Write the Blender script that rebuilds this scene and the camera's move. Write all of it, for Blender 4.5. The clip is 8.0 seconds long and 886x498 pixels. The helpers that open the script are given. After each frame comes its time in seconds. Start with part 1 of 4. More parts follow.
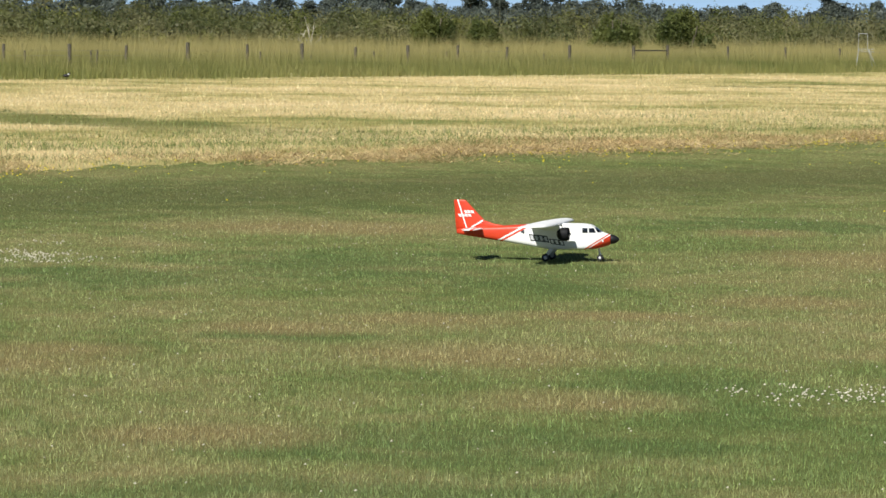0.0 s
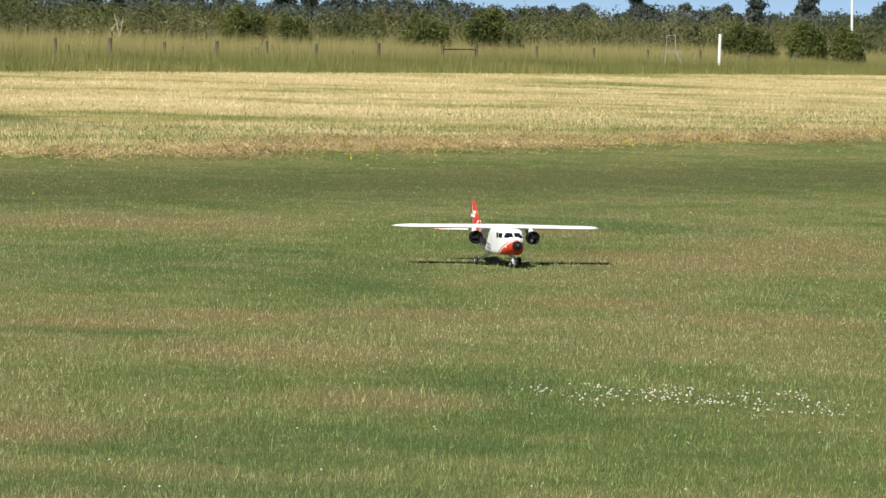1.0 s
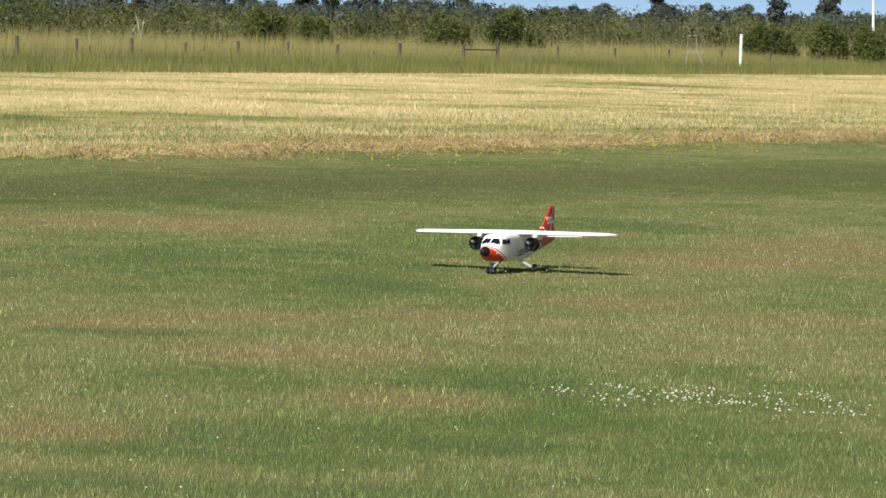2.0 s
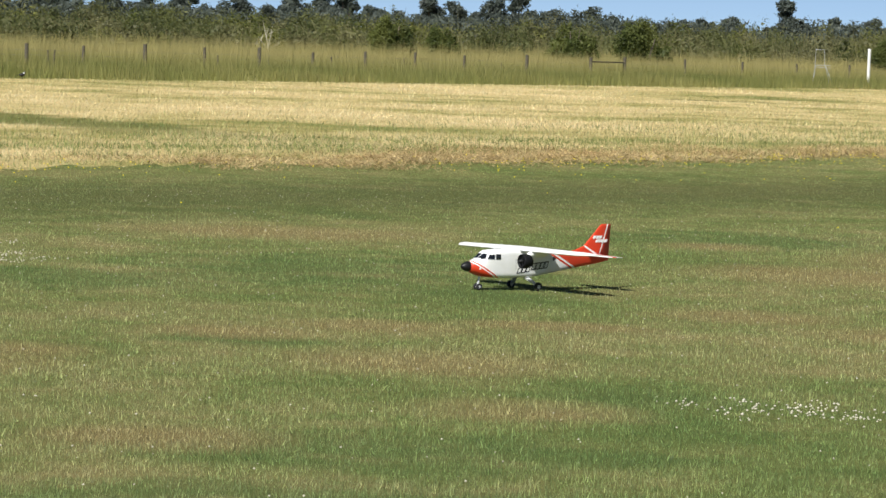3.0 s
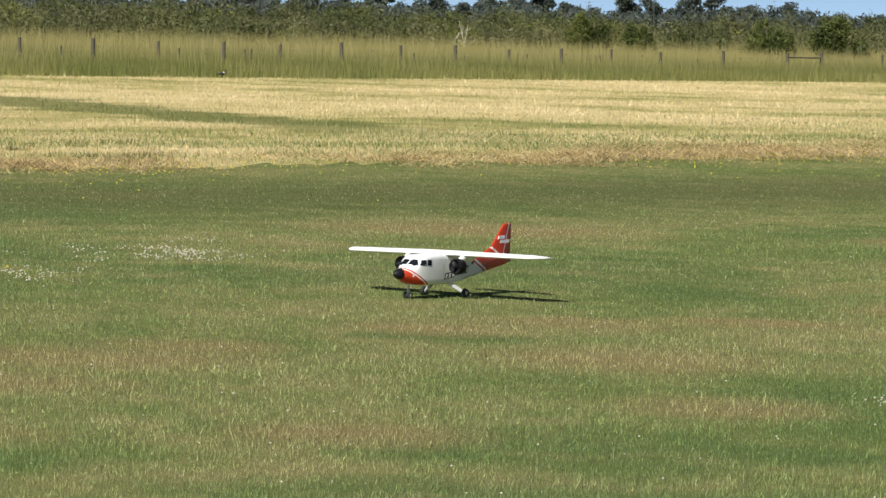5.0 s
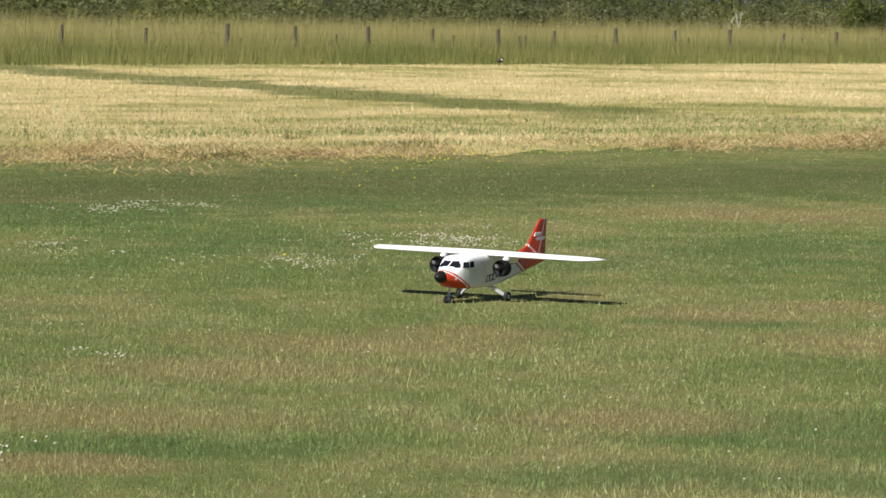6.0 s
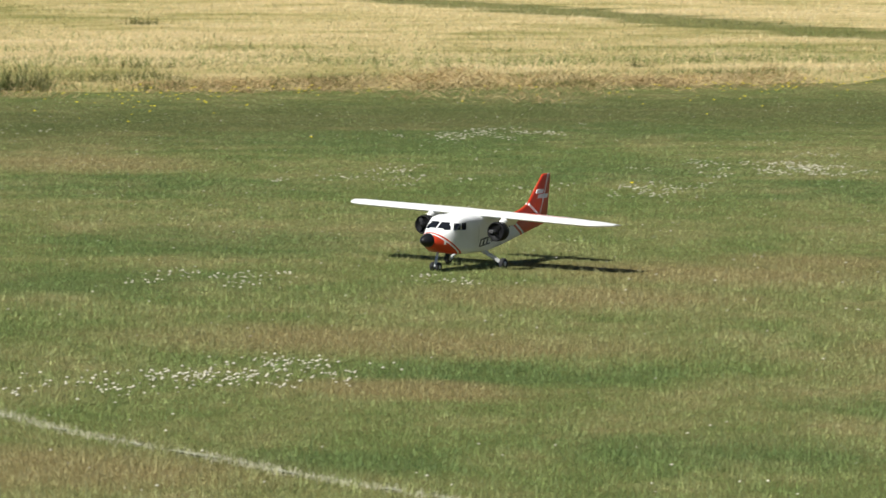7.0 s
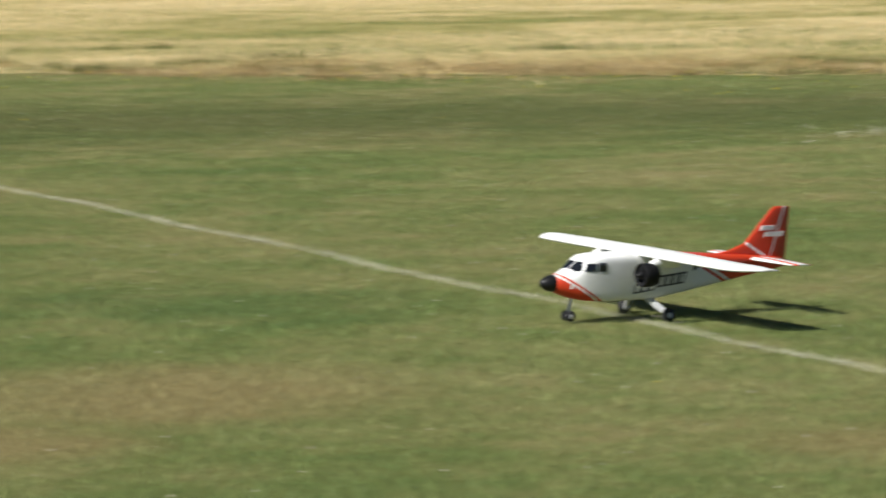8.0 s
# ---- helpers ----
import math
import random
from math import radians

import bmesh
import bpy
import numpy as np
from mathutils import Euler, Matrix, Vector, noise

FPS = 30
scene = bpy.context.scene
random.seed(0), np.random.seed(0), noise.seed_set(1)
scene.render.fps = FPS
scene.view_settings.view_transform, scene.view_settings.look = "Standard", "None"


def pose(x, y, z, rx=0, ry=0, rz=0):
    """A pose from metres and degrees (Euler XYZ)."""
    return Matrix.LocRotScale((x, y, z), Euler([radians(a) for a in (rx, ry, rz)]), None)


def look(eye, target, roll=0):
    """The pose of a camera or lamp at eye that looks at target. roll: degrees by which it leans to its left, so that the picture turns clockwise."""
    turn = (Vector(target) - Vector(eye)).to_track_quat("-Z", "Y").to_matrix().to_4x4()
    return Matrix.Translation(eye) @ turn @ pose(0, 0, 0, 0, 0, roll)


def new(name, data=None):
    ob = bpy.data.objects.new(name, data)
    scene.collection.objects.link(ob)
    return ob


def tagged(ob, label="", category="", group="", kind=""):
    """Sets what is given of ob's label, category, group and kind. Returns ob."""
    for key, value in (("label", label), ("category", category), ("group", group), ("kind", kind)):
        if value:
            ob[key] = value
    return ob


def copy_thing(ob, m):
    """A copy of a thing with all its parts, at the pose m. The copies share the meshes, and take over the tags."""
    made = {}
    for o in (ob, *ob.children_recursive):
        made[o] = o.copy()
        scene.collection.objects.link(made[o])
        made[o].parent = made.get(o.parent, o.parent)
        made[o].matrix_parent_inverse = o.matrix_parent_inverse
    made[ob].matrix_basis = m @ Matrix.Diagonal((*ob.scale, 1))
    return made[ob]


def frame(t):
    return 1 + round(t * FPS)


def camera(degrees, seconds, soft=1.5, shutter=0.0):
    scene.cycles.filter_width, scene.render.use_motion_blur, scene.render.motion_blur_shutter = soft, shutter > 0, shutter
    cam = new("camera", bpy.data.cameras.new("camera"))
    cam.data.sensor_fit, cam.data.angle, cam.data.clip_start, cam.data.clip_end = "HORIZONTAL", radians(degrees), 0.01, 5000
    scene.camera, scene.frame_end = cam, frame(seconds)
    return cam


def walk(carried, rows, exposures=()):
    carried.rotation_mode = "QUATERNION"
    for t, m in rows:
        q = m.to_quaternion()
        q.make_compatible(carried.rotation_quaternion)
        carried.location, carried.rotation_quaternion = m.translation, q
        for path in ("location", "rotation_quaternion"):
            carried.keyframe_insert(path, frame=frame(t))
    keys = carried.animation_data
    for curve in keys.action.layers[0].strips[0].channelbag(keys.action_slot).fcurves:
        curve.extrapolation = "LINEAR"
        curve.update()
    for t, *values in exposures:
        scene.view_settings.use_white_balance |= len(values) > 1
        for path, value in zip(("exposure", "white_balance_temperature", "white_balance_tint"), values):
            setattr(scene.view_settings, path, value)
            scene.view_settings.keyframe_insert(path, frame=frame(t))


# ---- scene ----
# ---------------------------------------------------------------- camera
EYE = Vector((0.0, 0.0, 1.598))
cam = camera(12.781, 8.0, soft=1.5, shutter=0.1)

# seconds, turn to the left, tilt, lean (degrees) of a camera held by a standing person
TURNS = [
    (0.0, -0.064, -3.147, 0.647),
    (0.5, -1.619, -3.123, 1.311),
    (1.0, -2.864, -3.135, 1.429),
    (1.2, -2.698, -3.211, 1.320),
    (2.3, -2.392, -3.064, 1.45),
    (2.5, -2.112, -3.019, 1.55),
    (3.0, -0.738, -3.022, 1.87),
    (3.5, -0.462, -3.011, 1.79),
    (4.0, 1.172, -3.002, 1.30),
    (5.3, 2.638, -3.216, 1.522),
    (5.5, 3.410, -3.263, 1.339),
    (6.0, 6.102, -3.432, 0.902),
    (6.5, 8.036, -3.888, 1.050),
    (6.7, 8.797, -4.259, 1.204),
    (7.0, 11.120, -4.547, 0.780),
    (7.4, 14.876, -4.711, 0.473),
    (7.5, 15.502, -4.687, 1.016),
    (7.7, 17.267, -4.683, 0.906),
    (7.8, 19.254, -4.728, 1.111),
    (7.9, 21.488, -4.811, 0.946),
    (8.0, 25.810, -4.900, -0.108),
]


def aim(turn, tilt, lean):
    a, e = radians(turn), radians(tilt)
    way = Vector((-math.sin(a) * math.cos(e), math.cos(a) * math.cos(e), math.sin(e)))
    return look(EYE, EYE + way, lean)


walk(cam, [(t, aim(a, e, r)) for t, a, e, r in TURNS])

# ---------------------------------------------------------------- light
SUN = Vector((-0.48, -0.89, 1.0)).normalized()      # towards the sun
world = bpy.data.worlds.new("sky")
scene.world = world
world.use_nodes = True
wn = world.node_tree
sky = wn.nodes.new("ShaderNodeTexSky")
sky.sky_type = "NISHITA"
sky.sun_disc = False
sky.sun_elevation = math.asin(SUN.z)
sky.sun_rotation = math.atan2(SUN.x, SUN.y)
sky.air_density = 0.25
sky.dust_density = 0.0
sky.ozone_density = 1.5
wn.nodes["Background"].inputs["Strength"].default_value = 0.060
wn.links.new(sky.outputs["Color"], wn.nodes["Background"].inputs["Color"])

sun = new("sun", bpy.data.lights.new("sun", "SUN"))
sun.data.energy = 4.6
sun.data.angle = radians(0.53)
sun.data.color = (1.0, 0.985, 0.93)
sun.matrix_world = look(SUN * 60, (0, 0, 0))
scene.view_settings.exposure = 0.46

# ---------------------------------------------------------------- node helpers


def material(name, rough=0.6, metal=0.0, spec=0.4):
    m = bpy.data.materials.new(name)
    m.use_nodes = True
    b = m.node_tree.nodes["Principled BSDF"]
    b.inputs["Roughness"].default_value = rough
    b.inputs["Metallic"].default_value = metal
    b.inputs["Specular IOR Level"].default_value = spec
    return m, m.node_tree, b


def node(nt, kind, **values):
    n = nt.nodes.new(kind)
    for k, v in values.items():
        n.inputs[k].default_value = v
    return n


def mth(nt, op, a, b=None, clamp=False):
    n = nt.nodes.new("ShaderNodeMath")
    n.operation = op
    n.use_clamp = clamp
    for i, v in enumerate((a, b)):
        if v is None:
            continue
        if isinstance(v, (int, float)):
            n.inputs[i].default_value = v
        else:
            nt.links.new(v, n.inputs[i])
    return n.outputs[0]


def ramp(nt, fac, stops, mode="LINEAR"):
    n = nt.nodes.new("ShaderNodeValToRGB")
    n.color_ramp.interpolation = mode
    els = n.color_ramp.elements
    while len(els) < len(stops):
        els.new(0.5)
    for e, (p, c) in zip(els, stops):
        e.position = p
        e.color = (*c, 1) if len(c) == 3 else c
    nt.links.new(fac, n.inputs["Fac"])
    return n.outputs["Color"]


def blend(nt, fac, a, b, mode="MIX"):
    n = nt.nodes.new("ShaderNodeMix")
    n.data_type = "RGBA"
    n.blend_type = mode
    for key, v in (("Factor", fac), ("A", a), ("B", b)):
        i = [s for s in n.inputs if s.name == key and s.type == ("VALUE" if key == "Factor" else "RGBA")][0]
        if isinstance(v, (int, float)):
            i.default_value = v
        elif isinstance(v, tuple):
            i.default_value = (*v, 1)
        else:
            nt.links.new(v, i)
    return [s for s in n.outputs if s.type == "RGBA"][0]


def noisy(nt, vec, scale, detail=3.0, rough=0.55):
    n = node(nt, "ShaderNodeTexNoise", Scale=scale, Detail=detail, Roughness=rough)
    nt.links.new(vec, n.inputs["Vector"])
    return n.outputs["Fac"]


def place(nt, sx=1.0, sy=1.0, sz=1.0, turn=0.0, shift=(0, 0, 0)):
    g = nt.nodes.new("ShaderNodeNewGeometry")
    m = nt.nodes.new("ShaderNodeMapping")
    m.inputs["Scale"].default_value = (sx, sy, sz)
    m.inputs["Rotation"].default_value = (0, 0, turn)
    m.inputs["Location"].default_value = shift
    nt.links.new(g.outputs["Position"], m.inputs["Vector"])
    return m.outputs["Vector"]


def island(nt):
    return nt.nodes.new("ShaderNodeNewGeometry").outputs["Random Per Island"]


# ---------------------------------------------------------------- colours of the field, by place
# runs of dry and green turf lie along the strip, which is turned to the mown edge
LAY = radians(-28)


def far_from_line(nt, p, q):
    """Distance on the ground from the line through p and q."""
    g = nt.nodes.new("ShaderNodeNewGeometry")
    s = nt.nodes.new("ShaderNodeSeparateXYZ")
    nt.links.new(g.outputs["Position"], s.inputs[0])
    dx, dy = q[0] - p[0], q[1] - p[1]
    n = math.hypot(dx, dy)
    a, b = dy / n, -dx / n
    v = mth(nt, "ADD", mth(nt, "MULTIPLY", s.outputs["X"], a), mth(nt, "MULTIPLY", s.outputs["Y"], b))
    return mth(nt, "ABSOLUTE", mth(nt, "SUBTRACT", v, a * p[0] + b * p[1]))


# worn, dry patches and lush ones in the mown turf: centre and half-widths
DRY = [(3.1, 28.3, 1.0, 1.2), (2.1, 23.6, 0.6, 0.6), (3.0, 22.3, 0.6, 0.7), (0.2, 19.5, 0.7, 0.8), (-0.8, 21.2, 0.5, 0.5), (-0.1, 21.9, 0.6, 0.5),
       (0.6, 17.1, 0.5, 0.6), (-0.9, 15.5, 0.5, 0.5), (-0.9, 32.0, 1.4, 1.1), (2.6, 31.9, 0.5, 0.6), (-2.0, 19.5, 0.5, 0.6), (0.9, 22.3, 0.6, 0.4),
       (-2.8, 17.3, 0.8, 0.6), (-2.4, 18.7, 0.9, 0.7), (-3.5, 11.2, 0.8, 0.5), (-3.2, 15.1, 1.1, 0.6), (-2.8, 13.5, 0.5, 0.3), (-7.6, 26.1, 0.8, 1.0),
       (4.3, 30.3, 0.9, 1.7), (-6.5, 11.3, 0.8, 0.9), (-6.4, 10.0, 0.5, 0.5)]
LUSH = [(-0.3, 27.0, 1.5, 2.0), (-0.8, 20.6, 0.5, 0.4), (0.0, 15.2, 1.1, 0.7), (3.0, 33.2, 1.4, 1.5), (-2.2, 25.3, 1.1, 1.2), (1.2, 17.8, 0.6, 0.5),
        (-4.7, 32.5, 1.2, 1.5), (0.5, 25.2, 0.8, 1.0), (-4.2, 26.8, 1.0, 1.5), (-5.1, 19.7, 1.0, 1.0), (-5.0, 17.3, 0.8, 0.7), (-2.5, 14.2, 0.6, 0.4),
        (-1.5, 12.2, 0.6, 0.4), (-2.6, 11.6, 0.4, 0.3), (-6.3, 29.9, 1.5, 2.0), (-6.6, 23.9, 1.2, 1.2), (-7.8, 14.0, 0.9, 0.8), (-0.2, 13.7, 1.2, 0.5)]



def spots_of(nt, spots, wob):
    g = nt.nodes.new("ShaderNodeNewGeometry")
    s = nt.nodes.new("ShaderNodeSeparateXYZ")
    nt.links.new(g.outputs["Position"], s.inputs[0])
    out = None
    for cx, cy, rx, ry in spots:
        a = mth(nt, "POWER", mth(nt, "ABSOLUTE", mth(nt, "DIVIDE", mth(nt, "SUBTRACT", s.outputs["X"], cx), rx)), 2.0)
        b = mth(nt, "POWER", mth(nt, "ABSOLUTE", mth(nt, "DIVIDE", mth(nt, "SUBTRACT", s.outputs["Y"], cy), ry)), 2.0)
        d = mth(nt, "ADD", a, b)
        out = d if out is None else mth(nt, "MINIMUM", out, d)
    return ramp(nt, mth(nt, "MULTIPLY", mth(nt, "ADD", out, wob), 0.5), [(0.0, (1, 1, 1)), (0.75, (0, 0, 0))])


def mown_colour(nt):
    big = noisy(nt, place(nt, 0.40, 0.26, 0, LAY), 1.0, 3.0, 0.5)
    mid = noisy(nt, place(nt, 1.7, 1.5, 0, LAY, (7, 3, 0)), 1.0, 5.0, 0.65)
    fine = noisy(nt, place(nt, 9.0, 7.0, 0, 0, (2, 5, 0)), 1.0, 3.0, 0.6)
    f = mth(nt, "ADD", mth(nt, "MULTIPLY", big, 0.40), mth(nt, "ADD", mth(nt, "MULTIPLY", mid, 0.42), mth(nt, "MULTIPLY", fine, 0.18)))
    c = ramp(nt, f, [(0.36, (0.150, 0.222, 0.078)), (0.46, (0.206, 0.258, 0.099)), (0.53, (0.270, 0.292, 0.131)),
                     (0.60, (0.330, 0.318, 0.162)), (0.70, (0.372, 0.325, 0.182))])
    # denser, darker turf in a run some metres before the mown edge, with lighter, coarser turf behind it
    d = mth(nt, "ADD", far_from_line(nt, (-5.4, 35.2), (3.7, 43.8)), mth(nt, "MULTIPLY", mth(nt, "SUBTRACT", mid, 0.5), 5.0))
    k = ramp(nt, mth(nt, "MULTIPLY", d, 0.1), [(0.10, (1, 1, 1)), (0.46, (0, 0, 0))])
    c = blend(nt, mth(nt, "MULTIPLY", k, 0.72), c, (0.132, 0.158, 0.066))
    wob = mth(nt, "MULTIPLY", mth(nt, "SUBTRACT", mid, 0.5), 3.6)
    c = blend(nt, mth(nt, "MULTIPLY", spots_of(nt, LUSH, wob), 0.7), c, (0.138, 0.208, 0.077))
    c = blend(nt, mth(nt, "MULTIPLY", spots_of(nt, DRY, wob), 0.78), c, (0.350, 0.290, 0.158))
    return blend(nt, 1.0, c, (1.22, 1.245, 1.18), "MULTIPLY")


def stubble_colour(nt):
    big = noisy(nt, place(nt, 0.09, 0.07, 0, LAY, (3, 9, 0)), 1.0, 3.0)
    mid = noisy(nt, place(nt, 0.55, 0.30, 0, LAY), 1.0, 4.0, 0.65)
    f = mth(nt, "ADD", mth(nt, "MULTIPLY", big, 0.55), mth(nt, "MULTIPLY", mid, 0.45))
    c = ramp(nt, f, [(0.36, (0.27, 0.30, 0.11)), (0.43, (0.43, 0.41, 0.18)), (0.50, (0.62, 0.55, 0.30)), (0.64, (0.78, 0.68, 0.42))])
    # a greener swath, where the stubble was driven over, and two short green strips far out
    wide = noisy(nt, place(nt, 0.22, 0.22, 0, 0, (5, 1, 0)), 1.0, 3.0)
    d = mth(nt, "ADD", far_from_line(nt, (-21.6, 98.4), (-2.4, 60.5)), mth(nt, "MULTIPLY", mth(nt, "SUBTRACT", wide, 0.5), 2.2))
    d = mth(nt, "ADD", d, mth(nt, "MULTIPLY", mth(nt, "SUBTRACT", mid, 0.5), 4.6))
    k = ramp(nt, mth(nt, "MULTIPLY", d, 0.2), [(0.22, (1, 1, 1)), (0.42, (0, 0, 0))])
    g = nt.nodes.new("ShaderNodeNewGeometry")
    sep = nt.nodes.new("ShaderNodeSeparateXYZ")
    nt.links.new(g.outputs["Position"], sep.inputs[0])
    ends = ramp(nt, mth(nt, "MULTIPLY", sep.outputs["Y"], 0.01), [(0.585, (0.15, 0.15, 0.15)), (0.66, (1, 1, 1))])
    c = blend(nt, mth(nt, "MULTIPLY", mth(nt, "MULTIPLY", k, ends), 0.84), c, (0.175, 0.205, 0.072))
    wob = mth(nt, "MULTIPLY", mth(nt, "SUBTRACT", mid, 0.5), 2.4)
    far = spots_of(nt, [(9.8, 121.5, 1.9, 1.6), (13.3, 129.4, 2.2, 1.5)], wob)
    return blend(nt, mth(nt, "MULTIPLY", far, 0.8), c, (0.20, 0.225, 0.085))


def long_grass_colour(nt):
    mid = noisy(nt, place(nt, 0.12, 0.25, 0), 1.0, 3.0)
    return ramp(nt, mid, [(0.35, (0.21, 0.235, 0.070)), (0.5, (0.29, 0.295, 0.10)), (0.68, (0.38, 0.345, 0.135))])


def ground_material(name, colour, dull):
    m, nt, b = material(name, 0.95, 0, 0.1)
    c = blend(nt, 1.0, colour(nt), (dull, dull * 0.92, dull * 0.8), "MULTIPLY")
    n = noisy(nt, place(nt, 1.6, 0.7), 70.0, 4.0, 0.7)
    c = blend(nt, ramp(nt, n, [(0.35, (0, 0, 0)), (0.7, (1, 1, 1))]), c, blend(nt, 1.0, c, (1.5, 1.4, 1.3), "MULTIPLY"))
    nt.links.new(c, b.inputs["Base Color"])
    bump = node(nt, "ShaderNodeBump", Strength=0.7, Distance=0.03)
    nt.links.new(n, bump.inputs["Height"])
    nt.links.new(bump.outputs["Normal"], b.inputs["Normal"])
    return m


def blade_material(name, colour, low, high, glow=0.35, tips=None):
    """Grass: the field's colour, each blade a little darker or lighter, thin enough to let light through."""
    m, nt, b = material(name, 0.6, 0, 0.25)
    c = colour(nt)
    v = ramp(nt, island(nt), [(0.0, (low,) * 3), (0.6, ((low + high) / 2,) * 3), (0.9, (high, high, high * 0.95)), (1.0, (high * 1.3, high * 1.25, high * 1.26))])
    c = blend(nt, 1.0, c, v, "MULTIPLY")
    if tips:
        g = nt.nodes.new("ShaderNodeNewGeometry")
        s = nt.nodes.new("ShaderNodeSeparateXYZ")
        nt.links.new(g.outputs["Position"], s.inputs[0])
        k = ramp(nt, mth(nt, "DIVIDE", s.outputs["Z"], tips[0]), [(0.45, (0, 0, 0)), (0.9, (1, 1, 1))])
        c = blend(nt, mth(nt, "MULTIPLY", k, tips[2]), c, tips[1])
    nt.links.new(c, b.inputs["Base Color"])
    t = nt.nodes.new("ShaderNodeBsdfTranslucent")
    nt.links.new(c, t.inputs["Color"])
    mix = nt.nodes.new("ShaderNodeMixShader")
    mix.inputs[0].default_value = glow
    nt.links.new(b.outputs[0], mix.inputs[1])
    nt.links.new(t.outputs[0], mix.inputs[2])
    nt.links.new(mix.outputs[0], nt.nodes["Material Output"].inputs["Surface"])
    return m


def plain(name, colour, rough=0.6, metal=0.0, vary=0.12, scale=18.0, spec=0.4, bump=0.0):
    """A painted or bare surface with slight unevenness at two scales."""
    m, nt, b = material(name, rough, metal, spec)
    tc = nt.nodes.new("ShaderNodeTexCoord").outputs["Object"]
    n = mth(nt, "ADD", mth(nt, "MULTIPLY", noisy(nt, tc, scale), 0.6), mth(nt, "MULTIPLY", noisy(nt, tc, scale * 7), 0.4))
    lo = tuple(c * (1 - vary) for c in colour)
    hi = tuple(min(1, c * (1 + vary)) for c in colour)
    nt.links.new(ramp(nt, n, [(0.3, lo), (0.7, hi)]), b.inputs["Base Color"])
    if bump:
        bp = node(nt, "ShaderNodeBump", Strength=bump, Distance=0.01)
        nt.links.new(n, bp.inputs["Height"])
        nt.links.new(bp.outputs["Normal"], b.inputs["Normal"])
    return m


def leaf_material(name, dark, light, glow=0.25, scale=0.7, each=0.55):
    m, nt, b = material(name, 0.55, 0, 0.3)
    n = noisy(nt, place(nt, 1, 0.4, 0.6), scale, 3.0)
    n = ramp(nt, n, [(0.32, (0, 0, 0)), (0.68, (1, 1, 1))])
    f = mth(nt, "ADD", mth(nt, "MULTIPLY", island(nt), each), mth(nt, "MULTIPLY", n, 1 - each))
    c = ramp(nt, f, [(0.2, dark), (0.8, light)])
    nt.links.new(c, b.inputs["Base Color"])
    t = nt.nodes.new("ShaderNodeBsdfTranslucent")
    nt.links.new(c, t.inputs["Color"])
    mix = nt.nodes.new("ShaderNodeMixShader")
    mix.inputs[0].default_value = glow
    nt.links.new(b.outputs[0], mix.inputs[1])
    nt.links.new(t.outputs[0], mix.inputs[2])
    nt.links.new(mix.outputs[0], nt.nodes["Material Output"].inputs["Surface"])
    return m


# 0.50 puts the missing self-shade of sparse far blades into the ground colour
M_MOWN = ground_material("mown_turf", mown_colour, 0.50)
M_STUB = ground_material("stubble_soil", stubble_colour, 0.75)
M_LONG = ground_material("long_grass_soil", long_grass_colour, 0.6)
M_BLADE = blade_material("mown_blades", mown_colour, 0.55, 1.50)
M_STRAW = blade_material("stubble_straw", stubble_colour, 0.74, 1.28, 0.3)
M_TALL = blade_material("tall_grass", long_grass_colour, 0.80, 1.2, 0.45, (0.92, (0.50, 0.43, 0.18), 0.88))
M_SCRUB = leaf_material("scrub_leaves", (0.070, 0.086, 0.030), (0.185, 0.196, 0.076), 0.45, 0.28, 0.18)
M_SAGE = leaf_material("sage_leaves", (0.118, 0.122, 0.054), (0.250, 0.240, 0.112), 0.45, 0.28, 0.2)
M_WATTLE = leaf_material("yellow_green_leaves", (0.095, 0.115, 0.026), (0.245, 0.250, 0.070), 0.45, 0.28, 0.2)
M_REED = leaf_material("scrub_stalks", (0.14, 0.14, 0.06), (0.29, 0.26, 0.13))
M_BUSH = leaf_material("bush_leaves", (0.060, 0.084, 0.022), (0.165, 0.185, 0.050), 0.40, 0.7, 0.35)
# bluish, low-contrast leaf tones: distance haze put into the colour
M_HAZED_TREE = leaf_material("hazed_tree_leaves", (0.058, 0.074, 0.066), (0.112, 0.132, 0.108))
M_BARK = plain("bark", (0.16, 0.13, 0.10), 0.9, vary=0.35, scale=3, bump=0.4)
M_DEAD = plain("dead_wood", (0.40, 0.37, 0.30), 0.85, vary=0.2, scale=6)
M_POST = plain("weathered_post", (0.105, 0.092, 0.066), 0.9, vary=0.35, scale=9, bump=0.4)
M_WIRE = plain("fence_wire", (0.30, 0.30, 0.30), 0.5, 0.8)
M_WPAINT = plain("white_paint", (0.80, 0.80, 0.78), 0.5, vary=0.06)
M_STEEL = plain("galvanised_steel", (0.46, 0.48, 0.48), 0.45, 0.35)
M_CLOVER = plain("clover_flower", (0.62, 0.58, 0.46), 0.8, vary=0.3, scale=3)
M_DAND = plain("dandelion_flower", (0.86, 0.70, 0.03), 0.7, vary=0.12)
M_LINE = plain("chalk_line", (0.60, 0.57, 0.42), 0.95, vary=0.3, scale=30, bump=0.5)
M_SMEAR = plain("chalked_soil", (0.34, 0.34, 0.24), 0.95, vary=0.4, scale=25, bump=0.5)


def hay_colour(nt):
    n = noisy(nt, place(nt), 1.6, 3.0)
    return ramp(nt, n, [(0.35, (0.34, 0.23, 0.11)), (0.5, (0.49, 0.365, 0.18)), (0.68, (0.66, 0.53, 0.30))])


M_HAY = blade_material("cut_hay", hay_colour, 0.55, 1.35, 0.2)



